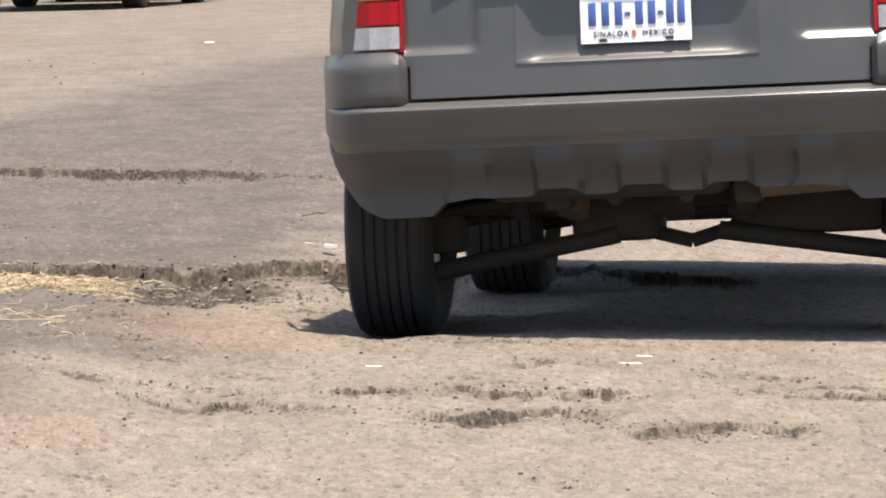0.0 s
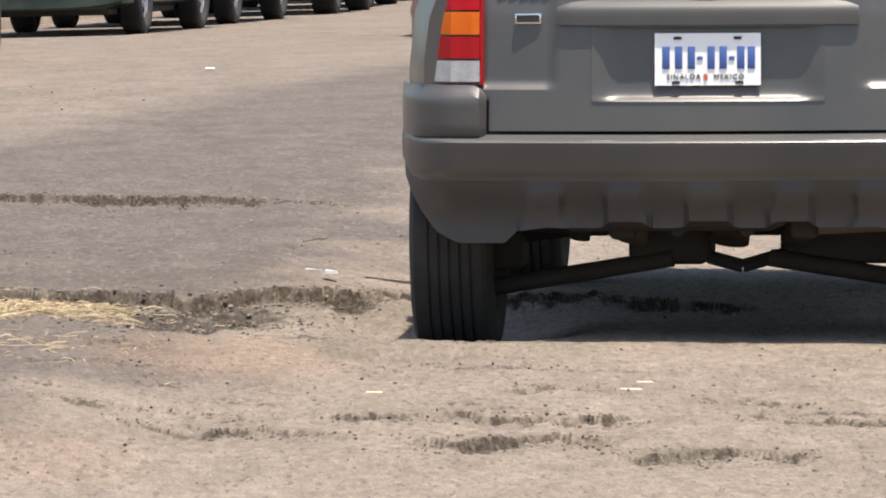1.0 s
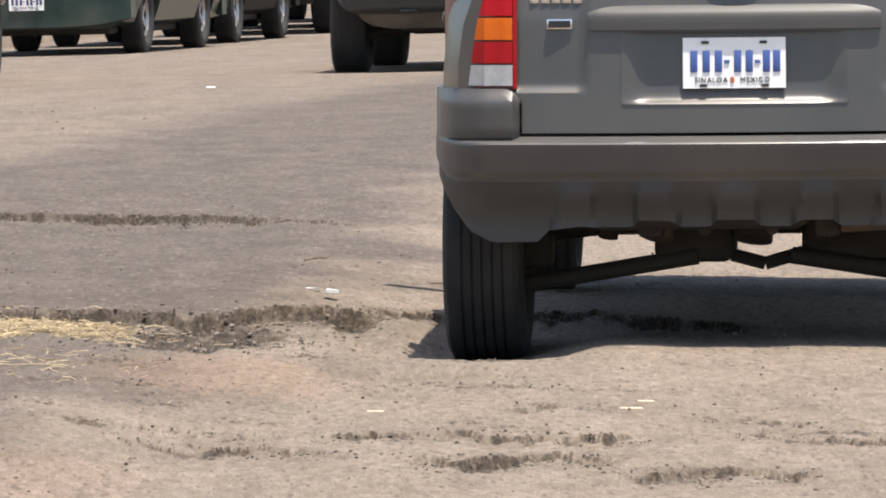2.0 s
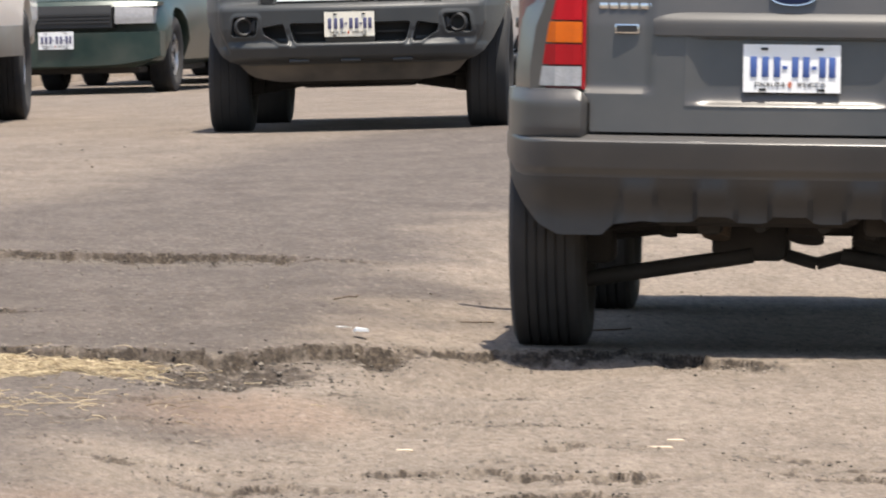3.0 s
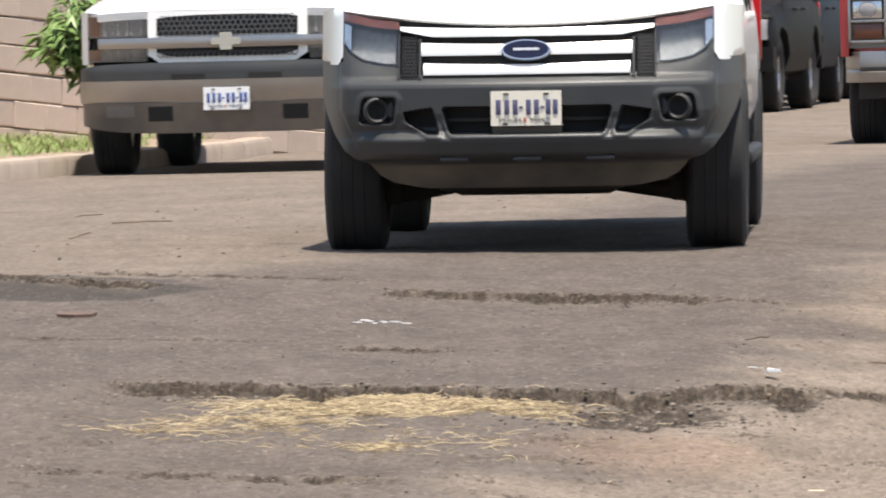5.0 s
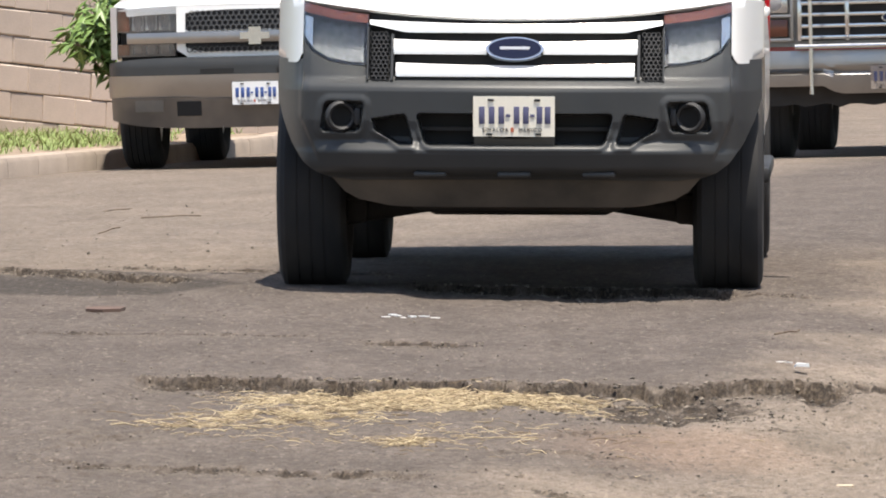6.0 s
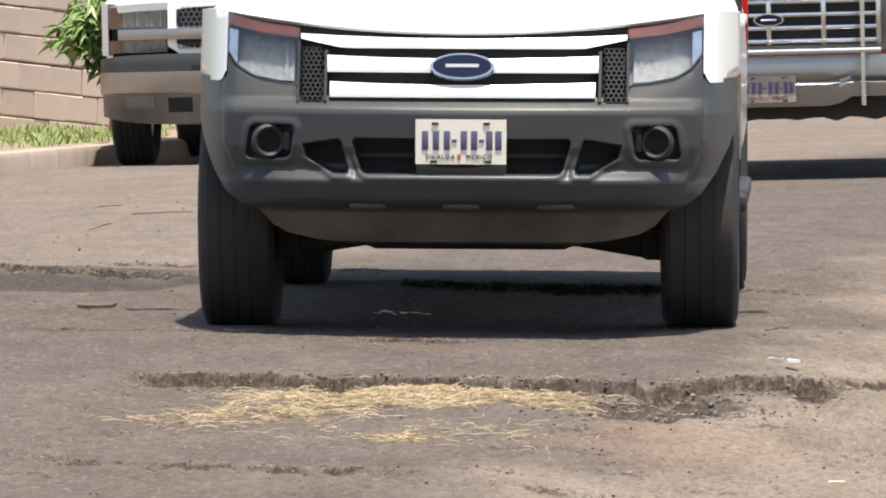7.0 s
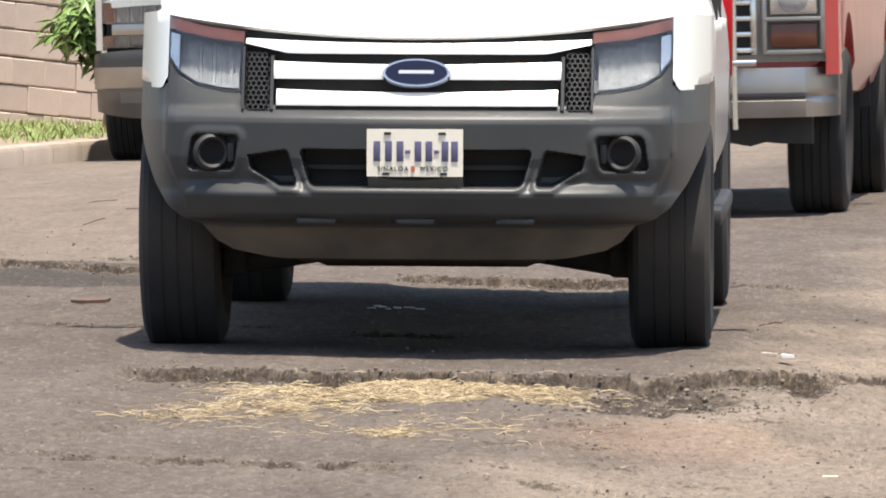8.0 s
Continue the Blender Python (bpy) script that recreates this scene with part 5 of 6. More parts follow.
    sheet(bm, span(-0.99, 0.99, 40), lambda x: 0.455 + 0.012 * float(smooth(0.35, 0.42, abs(x))), lambda x: 0.61, lambda x, z: bow(x) + 0.075 + 0.22 * (z - 0.53) - 1.0 * (z - 0.53) ** 2, 0.14, 6)
    part("front_bumper", bm, dull_chrome_mat, car, "chrome bumper that mirrors the road")
    bm = bmesh.new()
    sheet(bm, span(-0.97, 0.97, 40), lambda x: 0.265 + 0.06 * (abs(x) / 0.97) ** 5, lambda x: 0.457 + 0.01 * float(smooth(0.35, 0.42, abs(x))), lambda x, z: bow(x) + 0.07 - (0.457 - z) * 0.25, 0.12, 5)
    apron = part("apron", bm, tan_mat, car, "beige-grey lower apron")
    for s in (-1, 1):
        for nm, x0, x1, z0, z1, m in (("tow_hook_opening", 0.36, 0.52, 0.345, 0.44, hole_mat), ("fog_lamp", 0.61, 0.80, 0.375, 0.45, dull_grey_mat)):
            bm = bmesh.new()
            sheet(bm, [s * x for x in span(x0, x1, 4)], lambda x: z0, lambda x: z1, lambda x, z: bow(x) + 0.076 - (0.457 - z) * 0.25, 0.03, 2)
            part(nm, bm, m, apron)
    bm = bmesh.new()
    box(bm, -0.62, 0.62, -wb / 2 - 0.9, nose - 0.3, 0.42, 0.55, 0.02)
    tube(bm, (-0.8, -wb / 2, r), (0.8, -wb / 2, r), 0.06)
    tube(bm, (-0.8, wb / 2, r - 0.05), (0.8, wb / 2, r - 0.05), 0.05)
    box(bm, -0.3, 0.3, wb / 2 - 0.3, wb / 2 + 0.3, 0.33, 0.45, 0.04)
    part("chassis", bm, under_mat, car)
    bm = bmesh.new()
    box(bm, -0.93, 0.93, -wb / 2 - 1.28, -wb / 2 - 1.12, 0.52, 0.68, 0.03)
    part("rear_bumper", bm, dull_chrome_mat, car)
    sym(car, "tail_lamp", lambda bm, s: box(bm, *sorted((s * 0.82, s * 0.96)), -wb / 2 - 1.18, -wb / 2 - 1.0, 0.75, 1.14, 0.01), red_lens_mat)
    bm = bmesh.new()
    box(bm, -0.78, 0.78, -wb / 2 - 1.0, -1.0, 1.12, 1.19, 0.004)
    part("bed_liner", bm, black_mat, car)
    number_plate(car, nose + 0.105, 0.485, 1, plate_mat, ink_mat)
    wheels = add_wheels(car, (wb / 2, -wb / 2), track, r, 0.262)
    return car, wheels


# ---- the old red pickup that follows ----
def old_red_pickup():
    car = thing("pickup_truck", "old red pickup with a square chrome grille and bumper", "truck", "moving vehicles")
    wb, track, r, w = 3.4, 1.68, 0.39, 0.99
    nose = wb / 2 + 0.78
    bm = bmesh.new()
    st = []
    for y, k, zb, top in ((-wb / 2 - 1.15, 0.95, 0.58, 1.22), (-wb / 2 - 1.1, 0.98, 0.55, 1.24), (-wb / 2, 1.0, 0.52, 1.24), (0.0, 1.0, 0.48, 1.24), (1.2, 1.0, 0.5, 1.24), (wb / 2 + 0.3, 1.0, 0.56, 1.20), (nose - 0.14, 0.98, 0.60, 1.15), (nose - 0.06, 0.94, 0.64, 1.10)):
        st.append((y, section(w * k * 0.95, w * k, w * k * 0.995, w * k * 0.93, zb, zb + 0.18, top - 0.1, top)))
    loft(bm, st)
    body = part("body", bm, red_mat, car)
    cut_arches(body, [(wb / 2, r + 0.03), (-wb / 2, r + 0.03)], r + 0.11, w)
    cab(car, red_mat, w * 0.97, 1.24, 1.86, -0.62, -0.5, 0.55, 1.05, ((-0.4, 0.6),), 0.82)
    mirror(car, chrome_mat, w, 0.85, 1.26)
    bm = bmesh.new()
    sheet(bm, span(-0.93, 0.93, 20), lambda x: 0.70, lambda x: 1.10, lambda x, z: nose - 0.03, 0.06, 3)
    part("front_panel", bm, dull_grey_mat, car, "dull grey lamp and grille panel")
    bm = bmesh.new()
    sheet(bm, span(-0.60, 0.60, 12), lambda x: 0.735, lambda x: 1.06, lambda x, z: nose - 0.022, 0.03, 2)
    grille = part("grille", bm, hole_mat, car, "dark grille behind chrome bars")
    for k in range(5):
        bm = bmesh.new()
        z = 0.745 + 0.072 * k
        box(bm, -0.60, 0.60, nose - 0.03, nose + 0.004, z, z + 0.024, 0.004)
        part("grille_bar", bm, chrome_mat, grille)
    for x in (-0.6, -0.30, 0.0, 0.30, 0.6):
        bm = bmesh.new()
        box(bm, x - 0.013, x + 0.013, nose - 0.03, nose + 0.008, 0.735, 1.06, 0.004)
        part("grille_post", bm, chrome_mat, grille)
    ellipse_badge(car, nose + 0.012, 0.875, 0.085, 0.036, 0)
    for s in (-1, 1):
        bm = bmesh.new()
        for z0, z1 in ((0.885, 0.905), (1.05, 1.07), (0.735, 0.755)):
            box(bm, *sorted((s * 0.64, s * 0.925)), nose - 0.03, nose + 0.006, z0, z1, 0.004)
        for x in (0.64, 0.905):
            box(bm, *sorted((s * x, s * (x + 0.02))), nose - 0.03, nose + 0.006, 0.735, 1.07, 0.004)
        part("lamp_frame", bm, dull_chrome_mat, car, "chrome lamp surround")
        bm = bmesh.new()
        box(bm, *sorted((s * 0.675, s * 0.89)), nose - 0.03, nose - 0.006, 0.915, 1.042, 0.008)
        lamp = part("headlamp", bm, reflector_mat, car, "square glass headlamp")
        bm = bmesh.new()
        bmesh.ops.create_uvsphere(bm, u_segments=18, v_segments=8, radius=0.058, matrix=Matrix.Translation((s * 0.78, nose - 0.008, 0.98)) @ Matrix.Diagonal((1.2, 0.3, 1, 1)))
        part("lens", bm, clear_lens_mat, lamp)
        bm = bmesh.new()
        box(bm, *sorted((s * 0.675, s * 0.89)), nose - 0.03, nose - 0.004, 0.765, 0.875, 0.008)
        part("indicator", bm, amber_strip_mat, car, "brownish amber indicator")
        bm = bmesh.new()
        sheet(bm, [s * x for x in span(0.925, 0.985, 4)], lambda x: 0.64, lambda x: 1.14, lambda x, z: nose - 0.02 - 0.4 * (abs(x) - 0.925), 0.2, 4)
        part("front_wing", bm, red_mat, car)
    bm = bmesh.new()
    sheet(bm, span(-0.965, 0.965, 30), lambda x: 0.40 + 0.05 * float(smooth(0.35, 0.45, abs(x))), lambda x: 0.675, lambda x, z: nose + 0.12 - 0.06 * (abs(x)) ** 6 - 0.30 * float(smooth(0.78, 0.99, abs(x))) ** 2 - 0.03 * float(smooth(0.02, 0.0, abs(z - 0.545))) + 0.03 * (z - 0.55) - 1.0 * (z - 0.55) ** 2, 0.2, 12)
    part("front_bumper", bm, dull_chrome_mat, car, "worn chrome bumper with a groove")
    bm = bmesh.new()
    tube(bm, (-0.62, nose + 0.16, 0.70), (0.62, nose + 0.16, 0.70), 0.016)
    for s in (-1, 1):
        tube(bm, (s * 0.52, nose + 0.16, 0.40), (s * 0.52, nose + 0.16, 1.05), 0.013)
    tube(bm, (-0.60, nose + 0.16, 1.03), (0.60, nose + 0.16, 1.03), 0.020)
    part("grille_guard", bm, chrome_mat, car, "chrome tube guard before the grille")
    bm = bmesh.new()
    sheet(bm, span(-0.86, 0.86, 24), lambda x: 0.33 + 0.015 * math.sin(x * 40) * math.sin(x * 13), lambda x: 0.45, lambda x, z: nose - 0.02, 0.06, 2)
    box(bm, -0.6, 0.6, -wb / 2 - 0.8, nose - 0.1, 0.44, 0.58, 0.02)
    tube(bm, (-0.8, wb / 2, r), (0.8, wb / 2, r), 0.06)
    tube(bm, (-0.8, -wb / 2, r), (0.8, -wb / 2, r), 0.06)
    part("chassis", bm, under_mat, car)
    bm = bmesh.new()
    box(bm, -0.8, 0.8, -wb / 2 - 1.02, -0.72, 1.18, 1.25, 0.004)
    part("bed_floor", bm, black_mat, car)
    bm = bmesh.new()
    box(bm, -0.95, 0.95, -wb / 2 - 1.26, -wb / 2 - 1.12, 0.55, 0.70, 0.02)
    part("rear_bumper", bm, dull_chrome_mat, car)
    number_plate(car, nose + 0.135, 0.50, 1, dirty_plate_mat, dark_ink_mat)
    wheels = add_wheels(car, (wb / 2, -wb / 2), track, r, 0.27)
    return car, wheels


pickup, pickup_wheels = white_pickup()
suv, suv_wheels = grey_suv()
parked_pickup, _ = split_lamp_pickup()
red_pickup, red_wheels = old_red_pickup()
# ---- parked vehicles ----
def wheel_z(x, y):
    return base_z(x, y) - rut(x, y)


def park(car, x, y, yaw, wb):
    """Sets a vehicle that faces the camera down on the street, with its front axle at x, y."""
    h = Vector((-math.sin(radians(yaw)), -math.cos(radians(yaw)), 0))
    c = Vector((x, y, 0)) - h * wb / 2
    car.matrix_basis = ground_pose(c.x, c.y, 180 - yaw, wb, 1.5)


def ground_pose(x, y, rz, wb, track, lift=0.0, roll=0.0, pitch=0.0):
    """The pose of a vehicle whose wheels stand on the street."""
    c, s = math.cos(radians(rz)), math.sin(radians(rz))
    at = lambda u, v: float(wheel_z(x + c * u - s * v, y + s * u + c * v))
    fl, fr, rl, rr = at(-track / 2, wb / 2), at(track / 2, wb / 2), at(-track / 2, -wb / 2), at(track / 2, -wb / 2)
    rx = math.degrees(math.atan2((fl + fr - rl - rr) / 2, wb))
    ry = math.degrees(math.atan2((fl + rl - fr - rr) / 2, track))
    return pose(x, y, (fl + fr + rl + rr) / 4 + lift, rx + pitch, ry + roll, rz)


ROW = [
    # name, label, category, paint, style, x, y, yaw, dimensions
    ("sedan", "dark green sedan parked by the kerb", "car", green_mat, "sedan", -0.45, 79.5, 11, dict(wb=2.67, front=0.92, rear=1.1, width=1.78, hood=0.86, belt=0.93, roof=1.42, clear=0.22, tyre=0.32, plate=plate_mat)),
    ("sedan", "dusty black sedan parked in the row", "car", dark_mat, "sedan", 0.40, 85.2, 10, dict(wb=2.7, front=0.9, rear=1.0, width=1.76, hood=0.88, belt=0.95, roof=1.44, clear=0.24, tyre=0.33)),
    ("sport_utility_vehicle", "black sport utility vehicle parked in the row", "car", dark_mat, "suv", 1.45, 91.5, 8, dict(wb=2.8, front=0.85, rear=0.95, width=1.84, hood=1.05, belt=1.12, roof=1.8, clear=0.34, tyre=0.38, tyre_w=0.25)),
    ("sport_utility_vehicle", "dark blue sport utility vehicle parked in the row", "car", blue_mat, "suv", 1.95, 97.0, 7, dict(wb=2.8, front=0.85, rear=0.95, width=1.84, hood=1.05, belt=1.12, roof=1.8, clear=0.34, tyre=0.38, tyre_w=0.25)),
    ("pickup_truck", "faded orange-red pickup truck parked in the row", "truck", orange_mat, "pickup", 2.60, 103.2, 6, dict(wb=3.1, front=0.8, rear=1.1, width=1.8, hood=1.05, belt=1.12, roof=1.75, clear=0.40, tyre=0.39, tyre_w=0.25, bumper=black_mat)),
    ("pickup_truck", "old red pickup truck with a chrome bumper in the row", "truck", red_mat, "pickup", 3.55, 110.2, 7, dict(wb=3.1, front=0.8, rear=1.1, width=1.8, hood=1.05, belt=1.12, roof=1.75, clear=0.40, tyre=0.37, tyre_w=0.24, bumper=chrome_mat)),
    ("pickup_truck", "blue pickup truck parked at the row's end", "truck", blue_mat, "pickup", 4.35, 117.5, 7, dict(wb=3.1, front=0.8, rear=1.1, width=1.8, hood=1.05, belt=1.12, roof=1.75, clear=0.40, tyre=0.37, tyre_w=0.24, bumper=chrome_mat)),
]
for name, label, category, paint, style, x, y, yaw, dims in ROW:
    car, _ = plain_vehicle(name, label, category, paint, style, **dims)
    park(car, x, y, yaw, dims["wb"])
park(parked_pickup, -1.97, 61.3, 4.2, 3.65)
# ---- kerb, verge, wall ----
kerb_mat = material("worn_concrete_kerb", (0.30, 0.245, 0.20), 0.9, vary=0.22, scale=3, grain=60, bump=0.004, dust=0.3, rand=0.1)
verge_mat = material("dry_verge_soil", (0.24, 0.18, 0.13), 0.95, vary=0.3, scale=2, grain=40, bump=0.01)
block_mat = material("grey_concrete_block", (0.50, 0.405, 0.335), 0.92, vary=0.16, scale=7, grain=90, bump=0.004, dust=0.25, rand=0.07, dust_colour=(0.42, 0.34, 0.28))
# mortar tone with the shade of the recessed joints mixed in
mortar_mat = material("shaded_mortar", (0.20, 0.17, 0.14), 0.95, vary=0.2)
leaf_mat = material("green_leaf", (0.13, 0.21, 0.055), 0.45, vary=0.35, scale=12, spec=0.5)
twig_mat = material("brown_twig", (0.13, 0.09, 0.06), 0.85, vary=0.25)
grass_mat = material("verge_grass", (0.19, 0.25, 0.075), 0.7, vary=0.35, scale=4)
straw_mat = material("yellow_straw", (0.46, 0.36, 0.20), 0.6, vary=0.45, scale=9, grain=60)
KERB = [(-13.0, 6.0), (-8.9, 27.0), (-3.54, 57.9), (-2.20, 68.0), (-1.45, 80.0), (1.7, 110.0), (8.0, 160.0)]


def kerb_x(y):
    return float(np.interp(y, [p[1] for p in KERB], [p[0] for p in KERB]))


def kerb_and_verge():
    kerb = tagged(new("kerb"), "worn dusty concrete kerb along the street", "kerb", kind="structure")
    y = 8.0
    while y < 150:
        n = min(1.0 if y < 90 else 4.0, 150 - y)
        a, b = Vector((kerb_x(y), y)), Vector((kerb_x(y + n), y + n))
        d = (b - a).normalized()
        side = Vector((-d.y, d.x))
        bm = bmesh.new()
        low = [float(base_z(p.x, p.y)) for p in (a, b)]
        pts = []
        for p, z in ((a + d * 0.006, low[0]), (b - d * 0.006, low[1])):
            ring = [(p, z - 0.15), (p, z + 0.095), (p + side * 0.02, z + 0.125), (p + side * 0.16, z + 0.13), (p + side * 0.16, z - 0.15)]
            pts.append([bm.verts.new((q.x, q.y, zz)) for q, zz in ring])
        for k in range(5):
            bm.faces.new((pts[0][k], pts[0][(k + 1) % 5], pts[1][(k + 1) % 5], pts[1][k]))
        bm.faces.new(pts[0][::-1]), bm.faces.new(pts[1])
        part("kerbstone", bm, kerb_mat, kerb)
        y += n
    bm = bmesh.new()
    rows = []
    for k in range(90):
        y = 8 + 142 * k / 89
        z = float(base_z(kerb_x(y), y)) + 0.12
        rows.append([bm.verts.new((kerb_x(y) - 0.155 - u, y, z + 0.015 * math.sin(k * 1.7 + u * 3) + 0.02 * min(u, 1))) for u in (0, 0.4, 0.9, 1.6, 2.6, 6, 40)])
    for a, b in zip(rows, rows[1:]):
        for i in range(6):
            bm.faces.new((a[i], a[i + 1], b[i + 1], b[i]))
    verge = part("verge", bm, verge_mat)
    tagged(verge, "bare soil verge with grass behind the kerb", "verge", kind="structure")
    rng = random.Random(4)
    bm = bmesh.new()
    for k in range(1100):
        y = rng.uniform(56, 74)
        x = kerb_x(y) - rng.uniform(0.25, 1.8) ** 1.0
        z = float(base_z(kerb_x(y), y)) + 0.13
        if rng.random() > 0.45 - 0.55 * math.sin(x * 2.3 + y * 1.1) * math.cos(y * 0.7):
            continue
        for j in range(rng.randint(7, 13)):
            a, h, lean = rng.uniform(0, 6.28), rng.uniform(0.02, 0.10), rng.uniform(0.02, 0.12)
            bx, by = x + rng.uniform(-0.07, 0.07), y + rng.uniform(-0.07, 0.07)
            c, s = math.cos(a), math.sin(a)
            wd = rng.uniform(0.002, 0.006)
            p0, p1 = bm.verts.new((bx - s * wd, by + c * wd, z)), bm.verts.new((bx + s * wd, by - c * wd, z))
            m0, m1 = bm.verts.new((bx + c * lean * 0.4 - s * wd, by + s * lean * 0.4 + c * wd, z + h * 0.6)), bm.verts.new((bx + c * lean * 0.4 + s * wd, by + s * lean * 0.4 - c * wd, z + h * 0.6))
            t = bm.verts.new((bx + c * lean, by + s * lean, z + h))
            bm.faces.new((p0, p1, m1, m0)), bm.faces.new((m0, m1, t))
    grass = part("grass", bm, grass_mat, sharp=180)
    tagged(grass, "sparse green grass tufts on the verge", "grass", kind="stuff")


def block_wall():
    """Courses of blocks that slope gently, along a wall behind the verge."""
    wall = tagged(new("wall_west"), "weathered grey concrete block wall", "wall", kind="structure")
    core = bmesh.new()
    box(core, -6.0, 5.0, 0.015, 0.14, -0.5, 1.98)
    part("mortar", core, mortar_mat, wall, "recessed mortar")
    shared = []
    for v in range(3):
        bm = bmesh.new()
        box(bm, -0.1985, 0.1985, -0.012, 0.10, -0.0955, 0.0955, 0.006 + 0.003 * v, 1)
        shared.append(mesh_of(bm, "block"))
        shared[-1].materials.append(block_mat)
    rng = random.Random(7)
    for row in range(11):
        for k in range(27):
            b = new("block", shared[rng.randrange(3)])
            b.parent = wall
            b.matrix_basis = pose(-5.8 + 0.4 * k + (0.2 if row % 2 else 0) + rng.uniform(-0.004, 0.004), rng.uniform(-0.005, 0.004), -0.2 + 0.2 * row + rng.uniform(-0.003, 0.003), 0, rng.uniform(-0.5, 0.5), 0)
    wall.matrix_basis = pose(-3.75, 67.6, 0.05, 0, 4.2, 58)


def shrub():
    rng = random.Random(11)
    bush = thing("shrub", "leafy green shrub beside the block wall", "shrub")
    bm = bmesh.new()
    tips = []
    root = Vector((0, 0, -0.1))

    def grow(p, d, length, r, depth):
        q = p + d * length
        tube(bm, p, q, r, r * 0.7, 6)
        if depth >= 2:
            tips.append((p.lerp(q, 0.5), d)), tips.append((q, d))
        if depth < 4:
            for _ in range(3 if depth else 6):
                nd = (d + Vector((rng.uniform(-0.8, 0.8), rng.uniform(-0.8, 0.8), rng.uniform(-0.35, 0.6)))).normalized()
                grow(q, nd, length * rng.uniform(0.62, 0.85), r * 0.62, depth + 1)
    grow(root, Vector((0.1, 0, 1)), 0.38, 0.022, 0)
    part("trunk", bm, twig_mat, bush, "thin brown stems")
    bm = bmesh.new()
    for p, d in tips:
        for _ in range(rng.randint(2, 4)):
            a = Vector((rng.uniform(-1, 1), rng.uniform(-1, 1), rng.uniform(-0.9, 0.35))).normalized()
            side = a.cross(Vector((rng.uniform(-0.4, 0.4), rng.uniform(-0.4, 0.4), 1))).normalized()
            n = rng.uniform(0.09, 0.17)
            up = a.cross(side) * 0.012
            base = p + Vector((rng.uniform(-0.03, 0.03), rng.uniform(-0.03, 0.03), rng.uniform(-0.03, 0.03)))
            v = [base, base + a * n * 0.4 + side * n * 0.15 + up, base + a * n * 0.42 - up * 0.5, base + a * n * 0.4 - side * n * 0.15 + up, base + a * n - Vector((0, 0, n * 0.25))]
            v = [bm.verts.new(q) for q in v]
            bm.faces.new((v[0], v[2], v[1])), bm.faces.new((v[1], v[2], v[4])), bm.faces.new((v[0], v[3], v[2])), bm.faces.new((v[2], v[3], v[4]))
    part("crown", bm, leaf_mat, bush, "long drooping leaves", 180)
    bush.matrix_basis = pose(-3.22, 65.4, float(base_z(kerb_x(65.4), 65.4)) + 0.0)


# ---- small things on the street ----
def straw():
    rng = random.Random(21)
    bm = bmesh.new()

    def stalk(x, y, lift):
        z = on_ground_fast(x, y) + 0.004 + lift
        n, a = rng.uniform(0.015, 0.085) * (1.9 if rng.random() < 0.08 else 1), rng.gauss(0, 1.0)
        d = Vector((math.cos(a), math.sin(a), rng.gauss(0, 0.16)))
        p, w = Vector((x, y, z)), rng.uniform(0.0005, 0.0013)
        s = Vector((-math.sin(a), math.cos(a), 0)) * w
        u = Vector((0, 0, w))
        ring = [[bm.verts.new(q + o) for o in (s, u, -s, -u)] for q in (p - d * n / 2, p + Vector((0, 0, rng.uniform(-0.004, 0.008))), p + d * n / 2)]
        for r0, r1 in zip(ring, ring[1:]):
            for k in range(4):
                bm.faces.new((r0[k], r0[(k + 1) % 4], r1[(k + 1) % 4], r1[k]))
    clumps = np.random.RandomState(8).rand(97, 89)
    for cx, cy, sx, sy, n, h in ((-0.42, 27.85, 0.31, 0.20, 4600, 0.014), (-0.56, 27.4, 0.27, 0.32, 4600, 0.011), (-0.33, 27.5, 0.30, 0.28, 2600, 0.009), (-0.82, 26.5, 0.22, 0.33, 900, 0.008), (-1.05, 26.0, 0.16, 0.30, 260, 0.003), (-0.45, 25.6, 0.50, 0.7, 300, 0.002), (-0.43, 25.1, 0.08, 0.12, 200, 0.006), (-0.05, 25.0, 0.3, 0.6, 40, 0.0), (-0.02, 27.85, 0.12, 0.12, 120, 0.005)):
        for _ in range(n):
            x, y = cx + sx * rng.gauss(0, 0.62), cy + sy * rng.gauss(0, 0.62)
            r = math.hypot((x - cx) / sx, (y - cy) / sy)
            if clumps[int(x * 22 + 900) % 97, int(y * 7 + 900) % 89] < 0.34:
                continue
            stalk(x, y, rng.random() * h * max(0, 1.3 - r))
    nt = straw_mat.node_tree
    geo, ramp = nt.nodes.new("ShaderNodeNewGeometry"), nt.nodes.new("ShaderNodeValToRGB")
    ramp.color_ramp.elements[0].color, ramp.color_ramp.elements[1].color = (0.14, 0.092, 0.046, 1), (0.62, 0.50, 0.31, 1)
    nt.links.new(geo.outputs["Random Per Island"], ramp.inputs["Fac"])
    nt.links.new(ramp.outputs[0], nt.nodes["Principled BSDF"].inputs["Base Color"])
    heap = part("straw", bm, straw_mat, sharp=180)
    tagged(heap, "loose dry yellow straw scattered in the sunken patch", "straw", kind="stuff")


GX = np.linspace(-2.3, 2.5, 481)
GY = np.linspace(17.5, 38, 684)
GRID = ground_shape(*np.meshgrid(GX, GY))[0]


def on_ground_fast(x, y):
    i = int(np.clip(round((x + 2.3) / 0.01), 0, 480))
    j = int(np.clip(round((y - 17.5) / (20.5 / 683)), 0, 683))
    return float(GRID[j, i])


